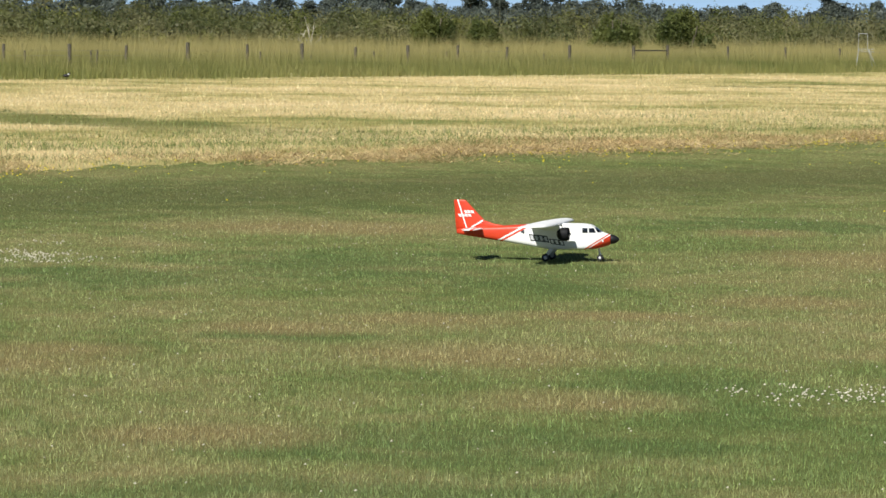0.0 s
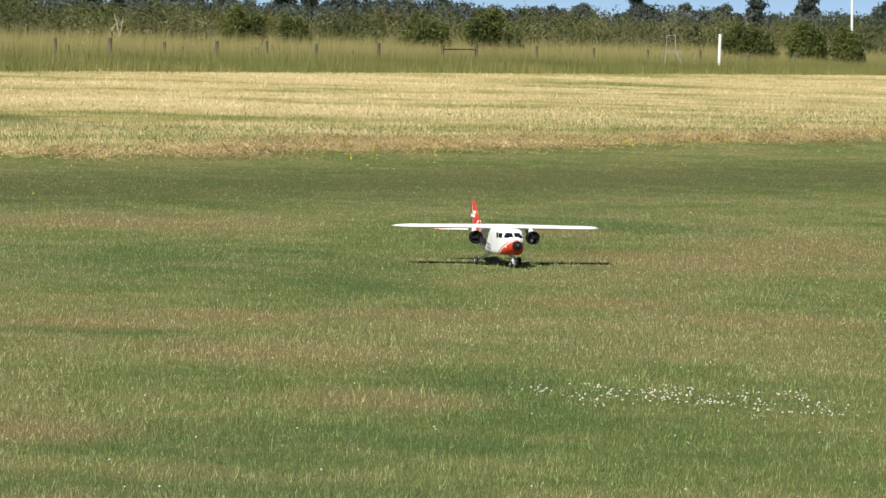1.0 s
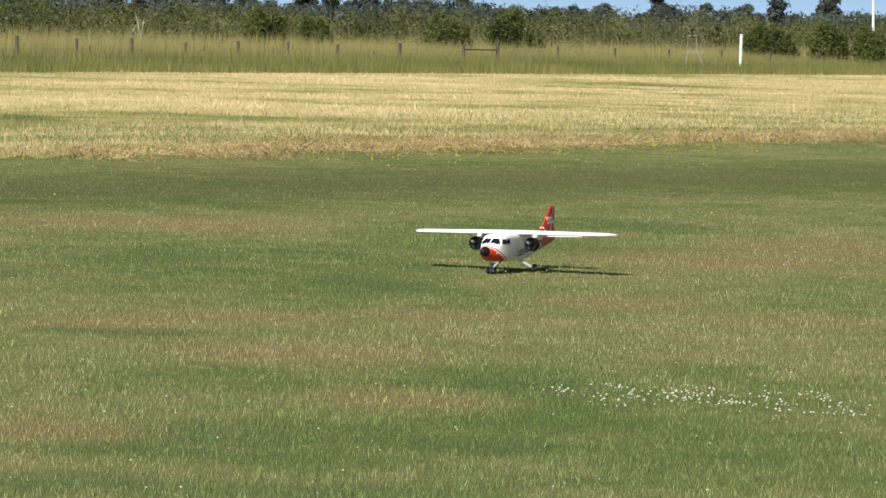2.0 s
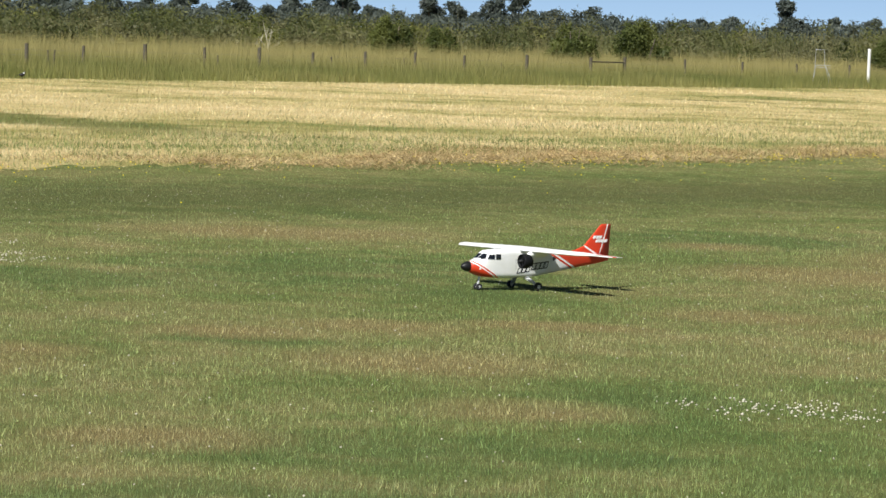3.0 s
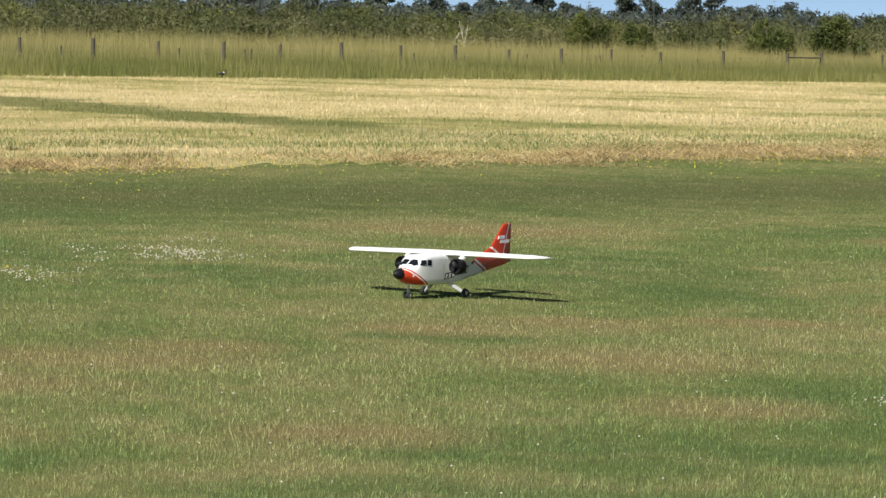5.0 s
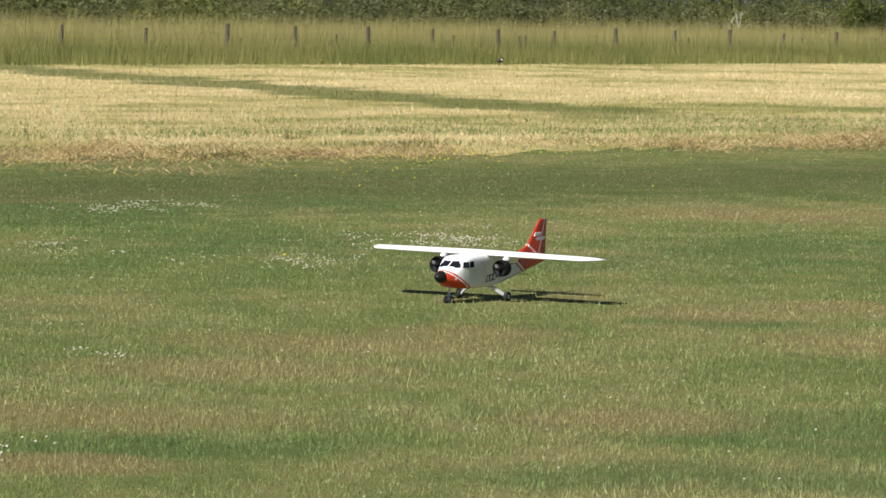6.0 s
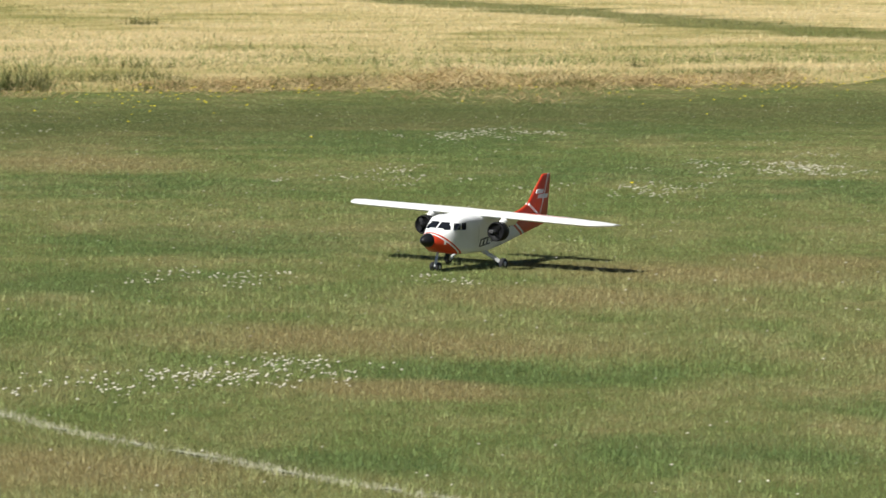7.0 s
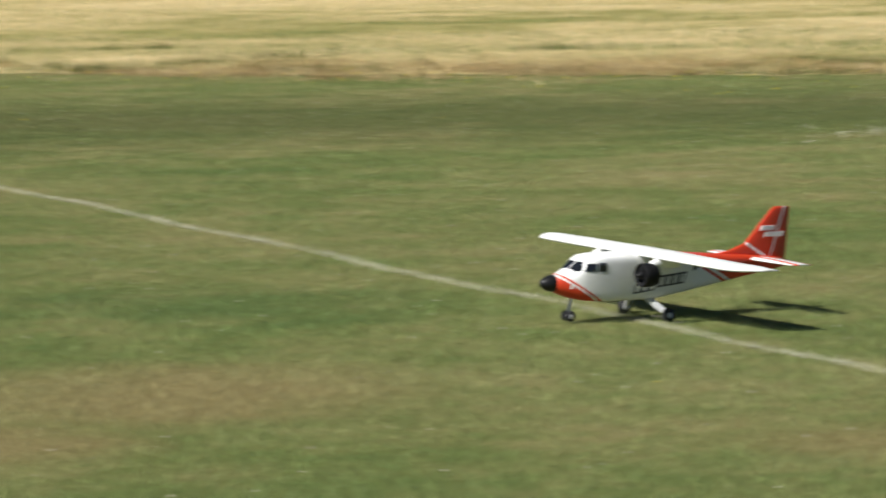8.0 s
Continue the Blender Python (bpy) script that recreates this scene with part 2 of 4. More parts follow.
def fresh_colour(nt):
    n = noisy(nt, place(nt), 0.9, 3.0)
    return ramp(nt, n, [(0.35, (0.155, 0.215, 0.068)), (0.65, (0.30, 0.33, 0.125))])


def rank_colour(nt):
    n = noisy(nt, place(nt), 0.9, 3.0)
    return ramp(nt, n, [(0.35, (0.12, 0.14, 0.045)), (0.65, (0.28, 0.27, 0.11))])


M_REGROWTH = blade_material("regrowth", fresh_colour, 0.6, 1.4)
M_TUFT = blade_material("rank_tufts", rank_colour, 0.5, 1.3)

# ---------------------------------------------------------------- mesh helpers


def flat_mesh(name, verts, tris, mats, smooth=False, quads=None):
    """A mesh from numpy arrays of vertices and triangles."""
    me = bpy.data.meshes.new(name)
    verts = np.asarray(verts, dtype=np.float32)
    tris = np.asarray(tris, dtype=np.int32)
    k = tris.shape[1]
    me.vertices.add(len(verts))
    me.vertices.foreach_set("co", verts.ravel())
    me.loops.add(tris.size)
    me.loops.foreach_set("vertex_index", tris.ravel())
    me.polygons.add(len(tris))
    me.polygons.foreach_set("loop_start", np.arange(0, tris.size, k, dtype=np.int32))
    for m in mats:
        me.materials.append(m)
    me.update(calc_edges=True)
    me.validate()
    if smooth:
        me.polygons.foreach_set("use_smooth", np.ones(len(tris), dtype=bool))
    return me


def part(name, bm, mat, parent=None, label="", smooth=False):
    """Links a bmesh as one mesh object under a thing or under a part."""
    me = bpy.data.meshes.new(name)
    bmesh.ops.recalc_face_normals(bm, faces=bm.faces[:])
    bm.to_mesh(me)
    bm.free()
    for m in mat if isinstance(mat, (list, tuple)) else [mat]:
        me.materials.append(m)
    if smooth:
        me.polygons.foreach_set("use_smooth", [True] * len(me.polygons))
    ob = new(name, me)
    if parent is not None:
        ob.parent = parent
    if label:
        tagged(ob, label)
    return ob


def tube(bm, a, b, r0, r1=None, n=8):
    r1 = r0 if r1 is None else r1
    a, b = Vector(a), Vector(b)
    rot = (b - a).to_track_quat("Z", "Y").to_matrix()
    rings = []
    for p, r in ((a, r0), (b, r1)):
        rings.append([bm.verts.new(p + rot @ Vector((r * math.cos(6.2832 * i / n), r * math.sin(6.2832 * i / n), 0))) for i in range(n)])
    for i in range(n):
        bm.faces.new((rings[0][i], rings[0][(i + 1) % n], rings[1][(i + 1) % n], rings[1][i]))
    bm.faces.new(rings[0][::-1])
    bm.faces.new(rings[1])


def blades(rng, x, y, h, w, lean=0.5, z=None, least=0.0):
    """One upright triangle for each place; h and w are arrays. Returns vertices and triangles."""
    n = len(x)
    a = rng.uniform(0, 2 * np.pi, n)
    b = rng.uniform(0, 2 * np.pi, n)
    k = least + np.abs(rng.normal(0, lean, n))
    z = np.zeros(n) if z is None else z
    v = np.empty((n, 3, 3), dtype=np.float32)
    v[:, 0] = np.stack([x - w * np.cos(a) / 2, y - w * np.sin(a) / 2, z - 0.01], 1)
    v[:, 1] = np.stack([x + w * np.cos(a) / 2, y + w * np.sin(a) / 2, z - 0.01], 1)
    c = 1 / np.sqrt(1 + k * k)
    v[:, 2] = np.stack([x + h * k * c * np.cos(b), y + h * k * c * np.sin(b), z + h * c], 1)
    return v.reshape(-1, 3), np.arange(3 * n).reshape(-1, 3)


def sector(rng, n, a0, a1, r0, r1, power=2.0):
    """Random places between two turns (degrees to the left) and two distances; power 2 is even over the ground, 0 falls off with distance squared."""
    a = np.radians(rng.uniform(a0, a1, n))
    u = rng.uniform(0, 1, n)
    r = np.exp(np.log(r0) + u * np.log(r1 / r0)) if power == 0 else (r0 ** power + u * (r1 ** power - r0 ** power)) ** (1 / power)
    return -r * np.sin(a), r * np.cos(a), r


def lumps(x, y, s, seed=0):
    """A smooth random field over the ground, about 0..1."""
    return 0.5 + 0.25 * (np.sin(x * 1.7 / s + seed) * np.cos(y * 1.3 / s - seed * 2) + np.sin(x * 0.7 / s - y * 0.9 / s + seed * 3))


# ---------------------------------------------------------------- the ground: mown strip, stubble, long grass
EDGE_X = [-80, -40, -21, -16.8, -13, -9.8, -6, -2.8, 0.2, 2.7, 6.3, 10.1, 20, 60, 200]
EDGE_Y = [17, 28, 33.4, 34.8, 36.2, 38.6, 42.4, 47, 51.6, 55, 60.5, 66, 80, 130, 300]


def mown_edge(x):
    rag = np.clip((np.asarray(x) + 14) / 9, 0.3, 1.0)
    wave = 0.35 * np.sin(1.9 * x + 0.6) + 0.30 * np.sin(4.7 * x) + 0.36 * np.sin(7.9 * x + 0.4) + 0.34 * np.sin(13.1 * x + 2.0) + 0.3 * np.sin(3.1 * x + 1.3) * np.sin(11.3 * x)
    return np.interp(x, EDGE_X, EDGE_Y) + rag * wave


def far_edge(x):
    return 141.5 + 1.75 * np.clip(x, -76, 400) + 0.004 * np.minimum(x, 0) ** 2


def build_ground():
    xs = np.unique(np.concatenate([np.linspace(-40, 40, 801), np.linspace(-400, 400, 41), [-4000, -2000, -1000, 1000, 2000, 4000]]))
    cols = []
    for x in xs:
        m, f = float(mown_edge(x)), float(far_edge(x))
        f = max(f, m + 5)
        cols.append([(x, y) for y in (-4000.0, -300.0, -30.0, m - 30, m, (m + f) / 2, f, f + 60, max(f + 100, 600.0), 1500.0, 4900.0)])
    rows = len(cols[0])
    verts = [(x, y, 0.0) for c in cols for x, y in c]
    faces, which = [], []
    for i in range(len(xs) - 1):
        for j in range(rows - 1):
            faces.append((i * rows + j, (i + 1) * rows + j, (i + 1) * rows + j + 1, i * rows + j + 1))
            which.append(0 if j < 4 else 1 if j < 6 else 2)
    me = flat_mesh("ground", verts, faces, [M_MOWN, M_STUB, M_LONG])
    me.polygons.foreach_set("material_index", which)
    return tagged(new("ground", me), "flat field of mown turf, straw stubble and long grass", "ground", kind="structure")


ground = build_ground()


def stuff(name, parts, mats, label, category):
    vs, ts, base = [], [], 0
    for v, t in parts:
        vs.append(v)
        ts.append(t + base)
        base += len(v)
    ob = new(name, flat_mesh(name, np.concatenate(vs), np.concatenate(ts), mats))
    return tagged(ob, label, category, kind="stuff")


def mown_grass():
    rng = np.random.default_rng(3)
    x, y, r = sector(rng, 2100000, -10.0, 33.0, 8.8, 70, 0.4)
    keep = y < mown_edge(x) + rng.normal(0, 0.9, len(x)) + 2.6 * (lumps(x, y * 0.5, 0.35, 2.0) - 0.5) + 1.8 * (lumps(x, y * 0.5, 0.13, 5.0) - 0.5)
    x, y, r = x[keep], y[keep], r[keep]
    n = len(x)
    g = lumps(x, y, 0.45, 1.0) * 0.6 + lumps(x, y, 1.6, 4.0) * 0.4
    h = rng.gamma(4.0, 0.25, n) * (0.009 + 0.015 * g) + 0.004
    h *= np.clip(1.2 - r / 75, 0.6, 1.0)
    w = (0.0014 + 0.00016 * r) * rng.uniform(0.6, 1.5, n)
    return stuff("mown_grass", [blades(rng, x, y, h, w, 1.3)], [M_BLADE], "short mown grass, green with dry tan patches", "grass")


def stubble():
    rng = np.random.default_rng(5)
    x, y, r = sector(rng, 700000, -12, 33, 32, 240, 0)
    keep = (y > mown_edge(x) - 0.2) & (y < far_edge(x) + 1)
    x, y, r = x[keep], y[keep], r[keep]
    n = len(x)
    near = np.exp(-(y - mown_edge(x)) / 6.0)
    h = rng.gamma(3.0, 0.33, n) * (0.020 + 0.026 * lumps(x, y, 2.0, 2.0) + 0.034 * lumps(x, y, 0.4, 7.0) ** 2 + 0.004 * near) * np.clip(r / 75, 0.65, 1.1)
    w = 0.004 + 0.00015 * r * rng.uniform(0.6, 1.5, n)
    return stuff("stubble", [blades(rng, x, y, h, w, 1.2)], [M_STRAW], "pale dry straw stubble with green regrowth", "stubble")


def hay_row():
    """Raked heaps of cut grass, straws lying every way, with gaps between the heaps."""
    rng = np.random.default_rng(7)
    out = []
    for i in range(520):
        x0 = float(rng.uniform(-32, 17))
        y0 = float(mown_edge(x0)) + float(rng.normal(0.4, 1.4))
        rad, top = float(rng.uniform(0.2, 1.0)), float(rng.uniform(0.02, 0.16))
        if math.sin(x0 * 1.9) + math.sin(x0 * 0.73 + 1.0) + 0.06 * (x0 + 12) < rng.uniform(-1.3, 0.9):
            continue
        n = int(420 * rad)
        a, q = rng.uniform(0, 6.2832, n), np.sqrt(rng.uniform(0, 1, n))
        x, y = x0 + 1.3 * rad * q * np.cos(a), y0 + 0.6 * rad * q * np.sin(a)
        z = top * (1 - q ** 2) * rng.uniform(0.3, 1.0, n) + 0.01
        out.append(blades(rng, x, y, rng.uniform(0.06, 0.20, n), rng.uniform(0.005, 0.012, n), 2.5, z, 1.6))
    return stuff("hay_row", out, [M_HAY], "ragged heaps of brown cut hay along the mown edge", "hay")


def tall_grass():
    rng = np.random.default_rng(9)
    n = 400000
    x = rng.uniform(-62, 62, n)
    d = rng.gamma(1.2, 20.0, n)
    y = far_edge(x) + d + rng.normal(0, 1.8, n)
    up = np.where(d < 13.5, 0.36 + 0.046 * np.clip(d, 0, 13), 1.12 + 0.016 * np.clip(d - 16, 0, 26))
    h = rng.normal(0.82, 0.13, n) * up * (0.9 + 0.25 * lumps(x, y, 3.0, 1.0))
    w = rng.uniform(0.011, 0.026, n)
    return stuff("tall_grass", [blades(rng, x, y, h, w, 0.34)], [M_TALL], "waist-high seeding grass, green below and straw-coloured above", "grass")


def regrowth():
    rng = np.random.default_rng(8)
    n = 230000
    x = rng.uniform(-38, 22, n)
    d = rng.gamma(1.9, 5.0, n)
    y = mown_edge(x) - 0.5 + d
    keep = (lumps(x, y, 0.8, 3.0) * 0.5 + lumps(x, y, 2.3, 6.0) * 0.5 + rng.normal(0, 0.12, n)) > 0.44
    x, y = x[keep], y[keep]
    n = len(x)
    h = rng.gamma(4.0, 0.25, n) * (0.036 + 0.065 * lumps(x, y, 1.1, 1.0) ** 2) * np.clip(0.55 + (y - 34) / 40, 0.55, 1.1)
    return stuff("regrowth", [blades(rng, x, y, h, rng.uniform(0.006, 0.014, n), 0.9)], [M_REGROWTH], "green tufts growing through the stubble margin", "grass")


def tufts():
    """Rank tufts on the bank at the mown edge, some standing in for shaded holes."""
    rng = np.random.default_rng(10)
    out = []
    # these dark clumps also stand in for shaded holes under the hay
    for x, w, hgt in ((-11.7, 0.5, 0.42), (-12.6, 0.35, 0.2), (-9.2, 0.6, 0.22), (-6.9, 0.4, 0.15), (-14.4, 0.5, 0.13), (-16.0, 0.5, 0.14), (-18.3, 0.4, 0.14), (-10.3, 0.4, 0.16),
                      (-13.4, 0.5, 0.15), (-20.2, 0.5, 0.15), (-7.9, 0.4, 0.14)):
        n = 420
        px = x + rng.normal(0, w * 0.5, n)
        py = mown_edge(px) + 0.35 + rng.normal(0, 0.25, n)
        out.append(blades(rng, px, py, rng.uniform(0.3, 1.0, n) * hgt * 0.8, rng.uniform(0.010, 0.018, n), 0.9))
    for k in range(46):
        x, y, w = rng.uniform(-26, -5), rng.gamma(1.6, 1.3) + 0.3, rng.uniform(0.15, 0.5)
        n = int(500 * w)
        px = x + rng.normal(0, w * 0.7, n)
        out.append(blades(rng, px, mown_edge(px) + y + rng.normal(0, w * 0.5, n), rng.uniform(0.04, 0.14, n), rng.uniform(0.008, 0.014, n), 0.9))
    for x, y in ((-18.1, 65.2),):
        n = 160
        out.append(blades(rng, x + rng.normal(0, 0.15, n), y + rng.normal(0, 0.2, n), rng.uniform(0.05, 0.2, n), rng.uniform(0.012, 0.02, n), 1.0))
    return stuff("tufts", out, [M_TUFT], "rank green tufts on the bank at the mown edge, some standing in for shaded holes", "grass")


mown_grass()
regrowth()
tufts()
stubble()
hay_row()
tall_grass()


# ---------------------------------------------------------------- foliage


def foliage(rng, centre, radii, n, size, flat=0.0):
    """Leaf clumps scattered through the outer part of an ellipsoid with an uneven outline."""
    d = rng.normal(0, 1, (n, 3))
    d /= np.linalg.norm(d, axis=1, keepdims=True)
    s = rng.uniform(0.55, 1.0, n) ** 0.5 * (0.86 + 0.22 * np.sin(d[:, 0] * 5 + centre[0]) * np.sin(d[:, 2] * 6 + centre[1]) + rng.normal(0, 0.04, n))
    s = np.minimum(s, 1.0)
    big = np.arange(n) % 4 == 0
    s = np.where(big, np.minimum(s, 1.0) * 0.74, s)
    c = np.asarray(centre) + d * np.asarray(radii) * s[:, None]
    c[:, 2] = np.maximum(c[:, 2], 0.05)
    v = c[:, None, :] + rng.normal(0, size, (n, 3, 3)) * np.where(big, 1.9, 1.0)[:, None, None] * np.array([1, 1, 1 - flat])
    v[:, :, 2] = np.maximum(v[:, :, 2], 0.0)
    return v.reshape(-1, 3), np.arange(3 * n).reshape(-1, 3)


def polar(turn, r, z=0.0):
    a = radians(turn)
    return (-r * math.sin(a), r * math.cos(a), z)


def scrub():
    """Shrubs of three tones, low and spreading in front, feathery and taller behind."""
    rng = np.random.default_rng(11)
    out, tone = [], []
    for i in range(640):
        t = rng.uniform(-13, 14)
        deep = rng.uniform(0, 75)
        r = 205 + 4.0 * (-t if t < 0 else -t * 0.8) + deep
        p = polar(t, r)
        patch = lumps(p[0], p[1] * 0.25, 2.2, 3.0)
        hh = rng.uniform(1.65, 3.3) * (r / 250) * (1.0 + 0.016 * max(t, 0.0)) * (0.82 + 0.32 * patch)
        w = rng.uniform(0.7, 2.7)
        k = 0 if patch + rng.normal(0, 0.2) > 0.55 else 1 if rng.uniform() < 0.62 else 2
        if deep > 52 and rng.uniform() < 0.10:
            k, hh, w = 2, hh * 1.1, 1.5
        n = int(330 + 240 * w) + (240 if k == 2 else 0)
        out.append(foliage(rng, (p[0], p[1], hh * 0.52), (w, rng.uniform(1.2, 2.6), hh * 0.56), n, 0.048))
        tone += [k] * n
    ob = stuff("scrub", out, [M_SCRUB, M_SAGE, M_WATTLE], "thick olive, sage and yellow-green scrub behind the fence", "scrub")
    ob.data.polygons.foreach_set("material_index", tone)
    return ob


def scrub_stalks():
    rng = np.random.default_rng(12)
    n = 15000
    t = rng.uniform(-13, 14, n)
    r = 205 - 3.5 * t + rng.uniform(-4, 75, n)
    a = np.radians(t)
    h = rng.uniform(1.2, 3.25, n) * (r / 250) * (1 - 0.012 * t) * (0.5 + 0.7 * lumps(-r * np.sin(a), r * np.cos(a), 2.5, 2.0))
    return stuff("scrub_stalks", [blades(rng, -r * np.sin(a), r * np.cos(a), h, rng.uniform(0.02, 0.06, n), 0.35)], [M_REED],
                 "dry upright stalks standing among the scrub", "scrub")


scrub()
scrub_stalks()


def green_bush(turn, r, width, height, seed, label):
    rng = np.random.default_rng(seed)
    top = new("bush")
    top.location = polar(turn, r)
    bm = bmesh.new()
    for i in range(5):
        b = (rng.uniform(-0.3, 0.3) * width, rng.uniform(-0.3, 0.3) * width, height * rng.uniform(0.4, 0.7))
        tube(bm, (b[0] * 0.15, b[1] * 0.15, 0), b, 0.06, 0.02, 6)
    part("trunk", bm, M_BARK, top)
    parts = []
    for i in range(9):
        q = rng.uniform(-1, 1, 2) * width * 0.27
        hh = height * rng.uniform(0.55, 1.0) * (1 - 0.25 * abs(q[0]) / (0.3 * width))
        parts.append(foliage(rng, (q[0], q[1], hh * 0.5), (width * 0.27, width * 0.27, hh * 0.5), 1700, 0.045))
    vs = np.concatenate([v for v, _ in parts])
    ob = new("crown", flat_mesh("crown", vs, np.arange(len(vs)).reshape(-1, 3), [M_BUSH]))
    ob.parent = top
    return tagged(top, label, "bush", group="round bushes before the scrub")


for i, (turn, w, el, r) in enumerate([(0.10, 0.62, 0.27, 205), (-0.62, 0.5, 0.22, 207), (-2.50, 0.74, 0.27, 208), (-3.56, 0.74, 0.41, 210),
                                      (-7.20, 0.70, 0.235, 222), (-8.03, 0.56, 0.22, 224), (-8.55, 0.56, 0.23, 225), (-10.4, 0.7, 0.3, 226)]):
    green_bush(turn, r - 12, 2.25 * r * math.tan(radians(w / 2)), 2.1 + r * math.tan(radians(el + 0.06)), 40 + i,
               "tall dark green conical bush" if el > 0.4 else "rounded dark green bush at the edge of the scrub")


def dead_tree():
    rng = np.random.default_rng(61)
    top = new("dead_tree")
    top.location = polar(1.89, 196)
    top.scale = (0.72, 0.72, 0.80)
    bm = bmesh.new()
    tube(bm, (0, 0, 0), (0.05, 0, 1.3), 0.07, 0.05)
    part("trunk", bm, M_DEAD, top)
    for x, z0, x1, z1 in ((0, 1.1, -0.55, 1.7), (0, 1.0, 0.75, 1.45), (0.05, 1.3, 0.25, 2.2), (0.03, 1.25, -0.25, 2.3), (0, 0.9, -0.85, 1.4)):
        bm = bmesh.new()
        y1 = float(rng.uniform(-0.3, 0.3))
        tube(bm, (x, 0, z0), (x1, y1, z1), 0.036, 0.022, 6)
        for k in range(4):
            f = float(rng.uniform(0.4, 1.0))
            p = Vector((x, 0, z0)).lerp(Vector((x1, y1, z1)), f)
            tube(bm, p, p + Vector((float(rng.uniform(-0.35, 0.35)), float(rng.uniform(-0.2, 0.2)), float(rng.uniform(0.2, 0.6)))), 0.016, 0.008, 5)
        part("branch", bm, M_DEAD, top)
    return tagged(top, "bare dead tree with bleached pale branches", "tree")


dead_tree()


def far_tree(seed, height, spread, kind):
    """A tree of the far row: tapered trunk, limbs, and a crown of clumps with gaps."""
    rng = np.random.default_rng(seed)
    top = new("tree")
    bm = bmesh.new()
    tube(bm, (0, 0, 0), (0.2, 0, height * 0.55), 0.35, 0.2, 7)
    parts = []
    for i in range(15 if kind == "gum" else 7):
        a = rng.uniform(0, 6.28)
        if kind == "gum":
            zz = height * rng.uniform(0.30, 0.92)
            rr = spread * rng.uniform(0.1, 0.85) * (1.25 - zz / height)
            rad = (spread * rng.uniform(0.22, 0.46), spread * 0.4, height * rng.uniform(0.07, 0.15))
        else:
            zz = height * (0.45 + 0.45 * i / 6)
            rr = spread * rng.uniform(0.0, 0.45)
            rad = (spread * rng.uniform(0.55, 0.85) * (1.1 - 0.4 * i / 6), spread * 0.6, height * rng.uniform(0.08, 0.13))
        c = (rr * math.cos(a), rr * math.sin(a), zz)
        tube(bm, (0.1, 0, height * 0.35), c, 0.12, 0.05, 5)
        parts.append(foliage(rng, c, rad, 290, 0.20, 0.2))
    part("trunk", bm, M_BARK, top)
    vs = np.concatenate([v for v, _ in parts])
    ob = new("crown", flat_mesh("crown", vs, np.arange(len(vs)).reshape(-1, 3), [M_HAZED_TREE]))
    ob.parent = top
    return tagged(top, "dark grey-green gum tree far beyond the scrub" if kind == "gum" else "dark flat-topped pine far beyond the scrub",
                  "tree", group="far row of trees")


def tree_row():
    rng = np.random.default_rng(71)
    R = 820.0
    kinds = [far_tree(80 + i, 10.0, 4.6, "gum" if i % 3 else "pine") for i in range(6)]
    spots = []
    # the trees that stand out, then the row between them
    for t, el, k in ((-5.60, 0.74, 1), (-7.30, 0.645, 2), (-8.05, 0.70, 4), (-6.25, 0.50, 1), (-6.85, 0.52, 5), (-9.2, 0.68, 2),
                     (7.55, 0.66, 1), (6.95, 0.66, 2), (6.18, 0.64, 4), (5.83, 0.62, 5), (5.22, 0.67, 1), (4.89, 0.68, 2), (4.17, 0.66, 4), (3.66, 0.64, 1), (3.09, 0.66, 5),
                     (2.31, 0.60, 2), (1.55, 0.63, 3), (1.09, 0.67, 1), (0.80, 0.66, 4), (0.39, 0.49, 2), (-0.44, 0.66, 5), (-0.84, 0.57, 3), (-1.35, 0.66, 2), (-1.74, 0.69, 1),
                     (-2.19, 0.50, 4), (-2.77, 0.545, 0), (-4.08, 0.42, 2)):
        spots.append((t, el, k))
    t = 13.0
    while t > -11.5:
        el = (0.42 if -1.2 < t < 4.7 else 0.37) + 0.04 * float(rng.normal())
        spots.append((t, el, int(rng.integers(0, 6))))
        t -= float(rng.uniform(0.16, 0.34))
    used = set()
    for t, el, k in spots:
        r = R + float(rng.uniform(-60, 90))
        h = 1.6 + r * math.tan(radians(el))
        s = h / 10.0
        if k in used:
            c = copy_thing(kinds[k], Matrix.Translation(polar(t, r)) @ Matrix.Rotation(float(rng.uniform(0, 6.28)), 4, "Z"))
        else:
            c = kinds[k]
            used.add(k)
            c.location = polar(t, r)
        c.scale = (s * 0.95, s * 0.95, s)


tree_row()


def far_woods():
    rng = np.random.default_rng(75)
    out = []
    t = 14.0
    while t > -13:
        r = 760 + float(rng.uniform(-20, 60))
        el = (0.42 if t > -1.2 else 0.31 if abs(t + 5.24) < 0.3 else 0.45) + 0.035 * math.sin(t * 1.9) + 0.025 * math.sin(t * 7.3) + 0.02 * float(rng.normal())
        h = 1.6 + r * math.tan(radians(el))
        p = polar(t, r)
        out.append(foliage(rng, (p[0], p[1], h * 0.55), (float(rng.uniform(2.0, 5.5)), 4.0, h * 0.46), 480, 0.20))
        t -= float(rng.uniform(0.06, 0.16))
    return stuff("far_woods", out, [M_HAZED_TREE], "dark distant belt of low woodland", "woods")


far_woods()

# ---------------------------------------------------------------- fence, posts, stand


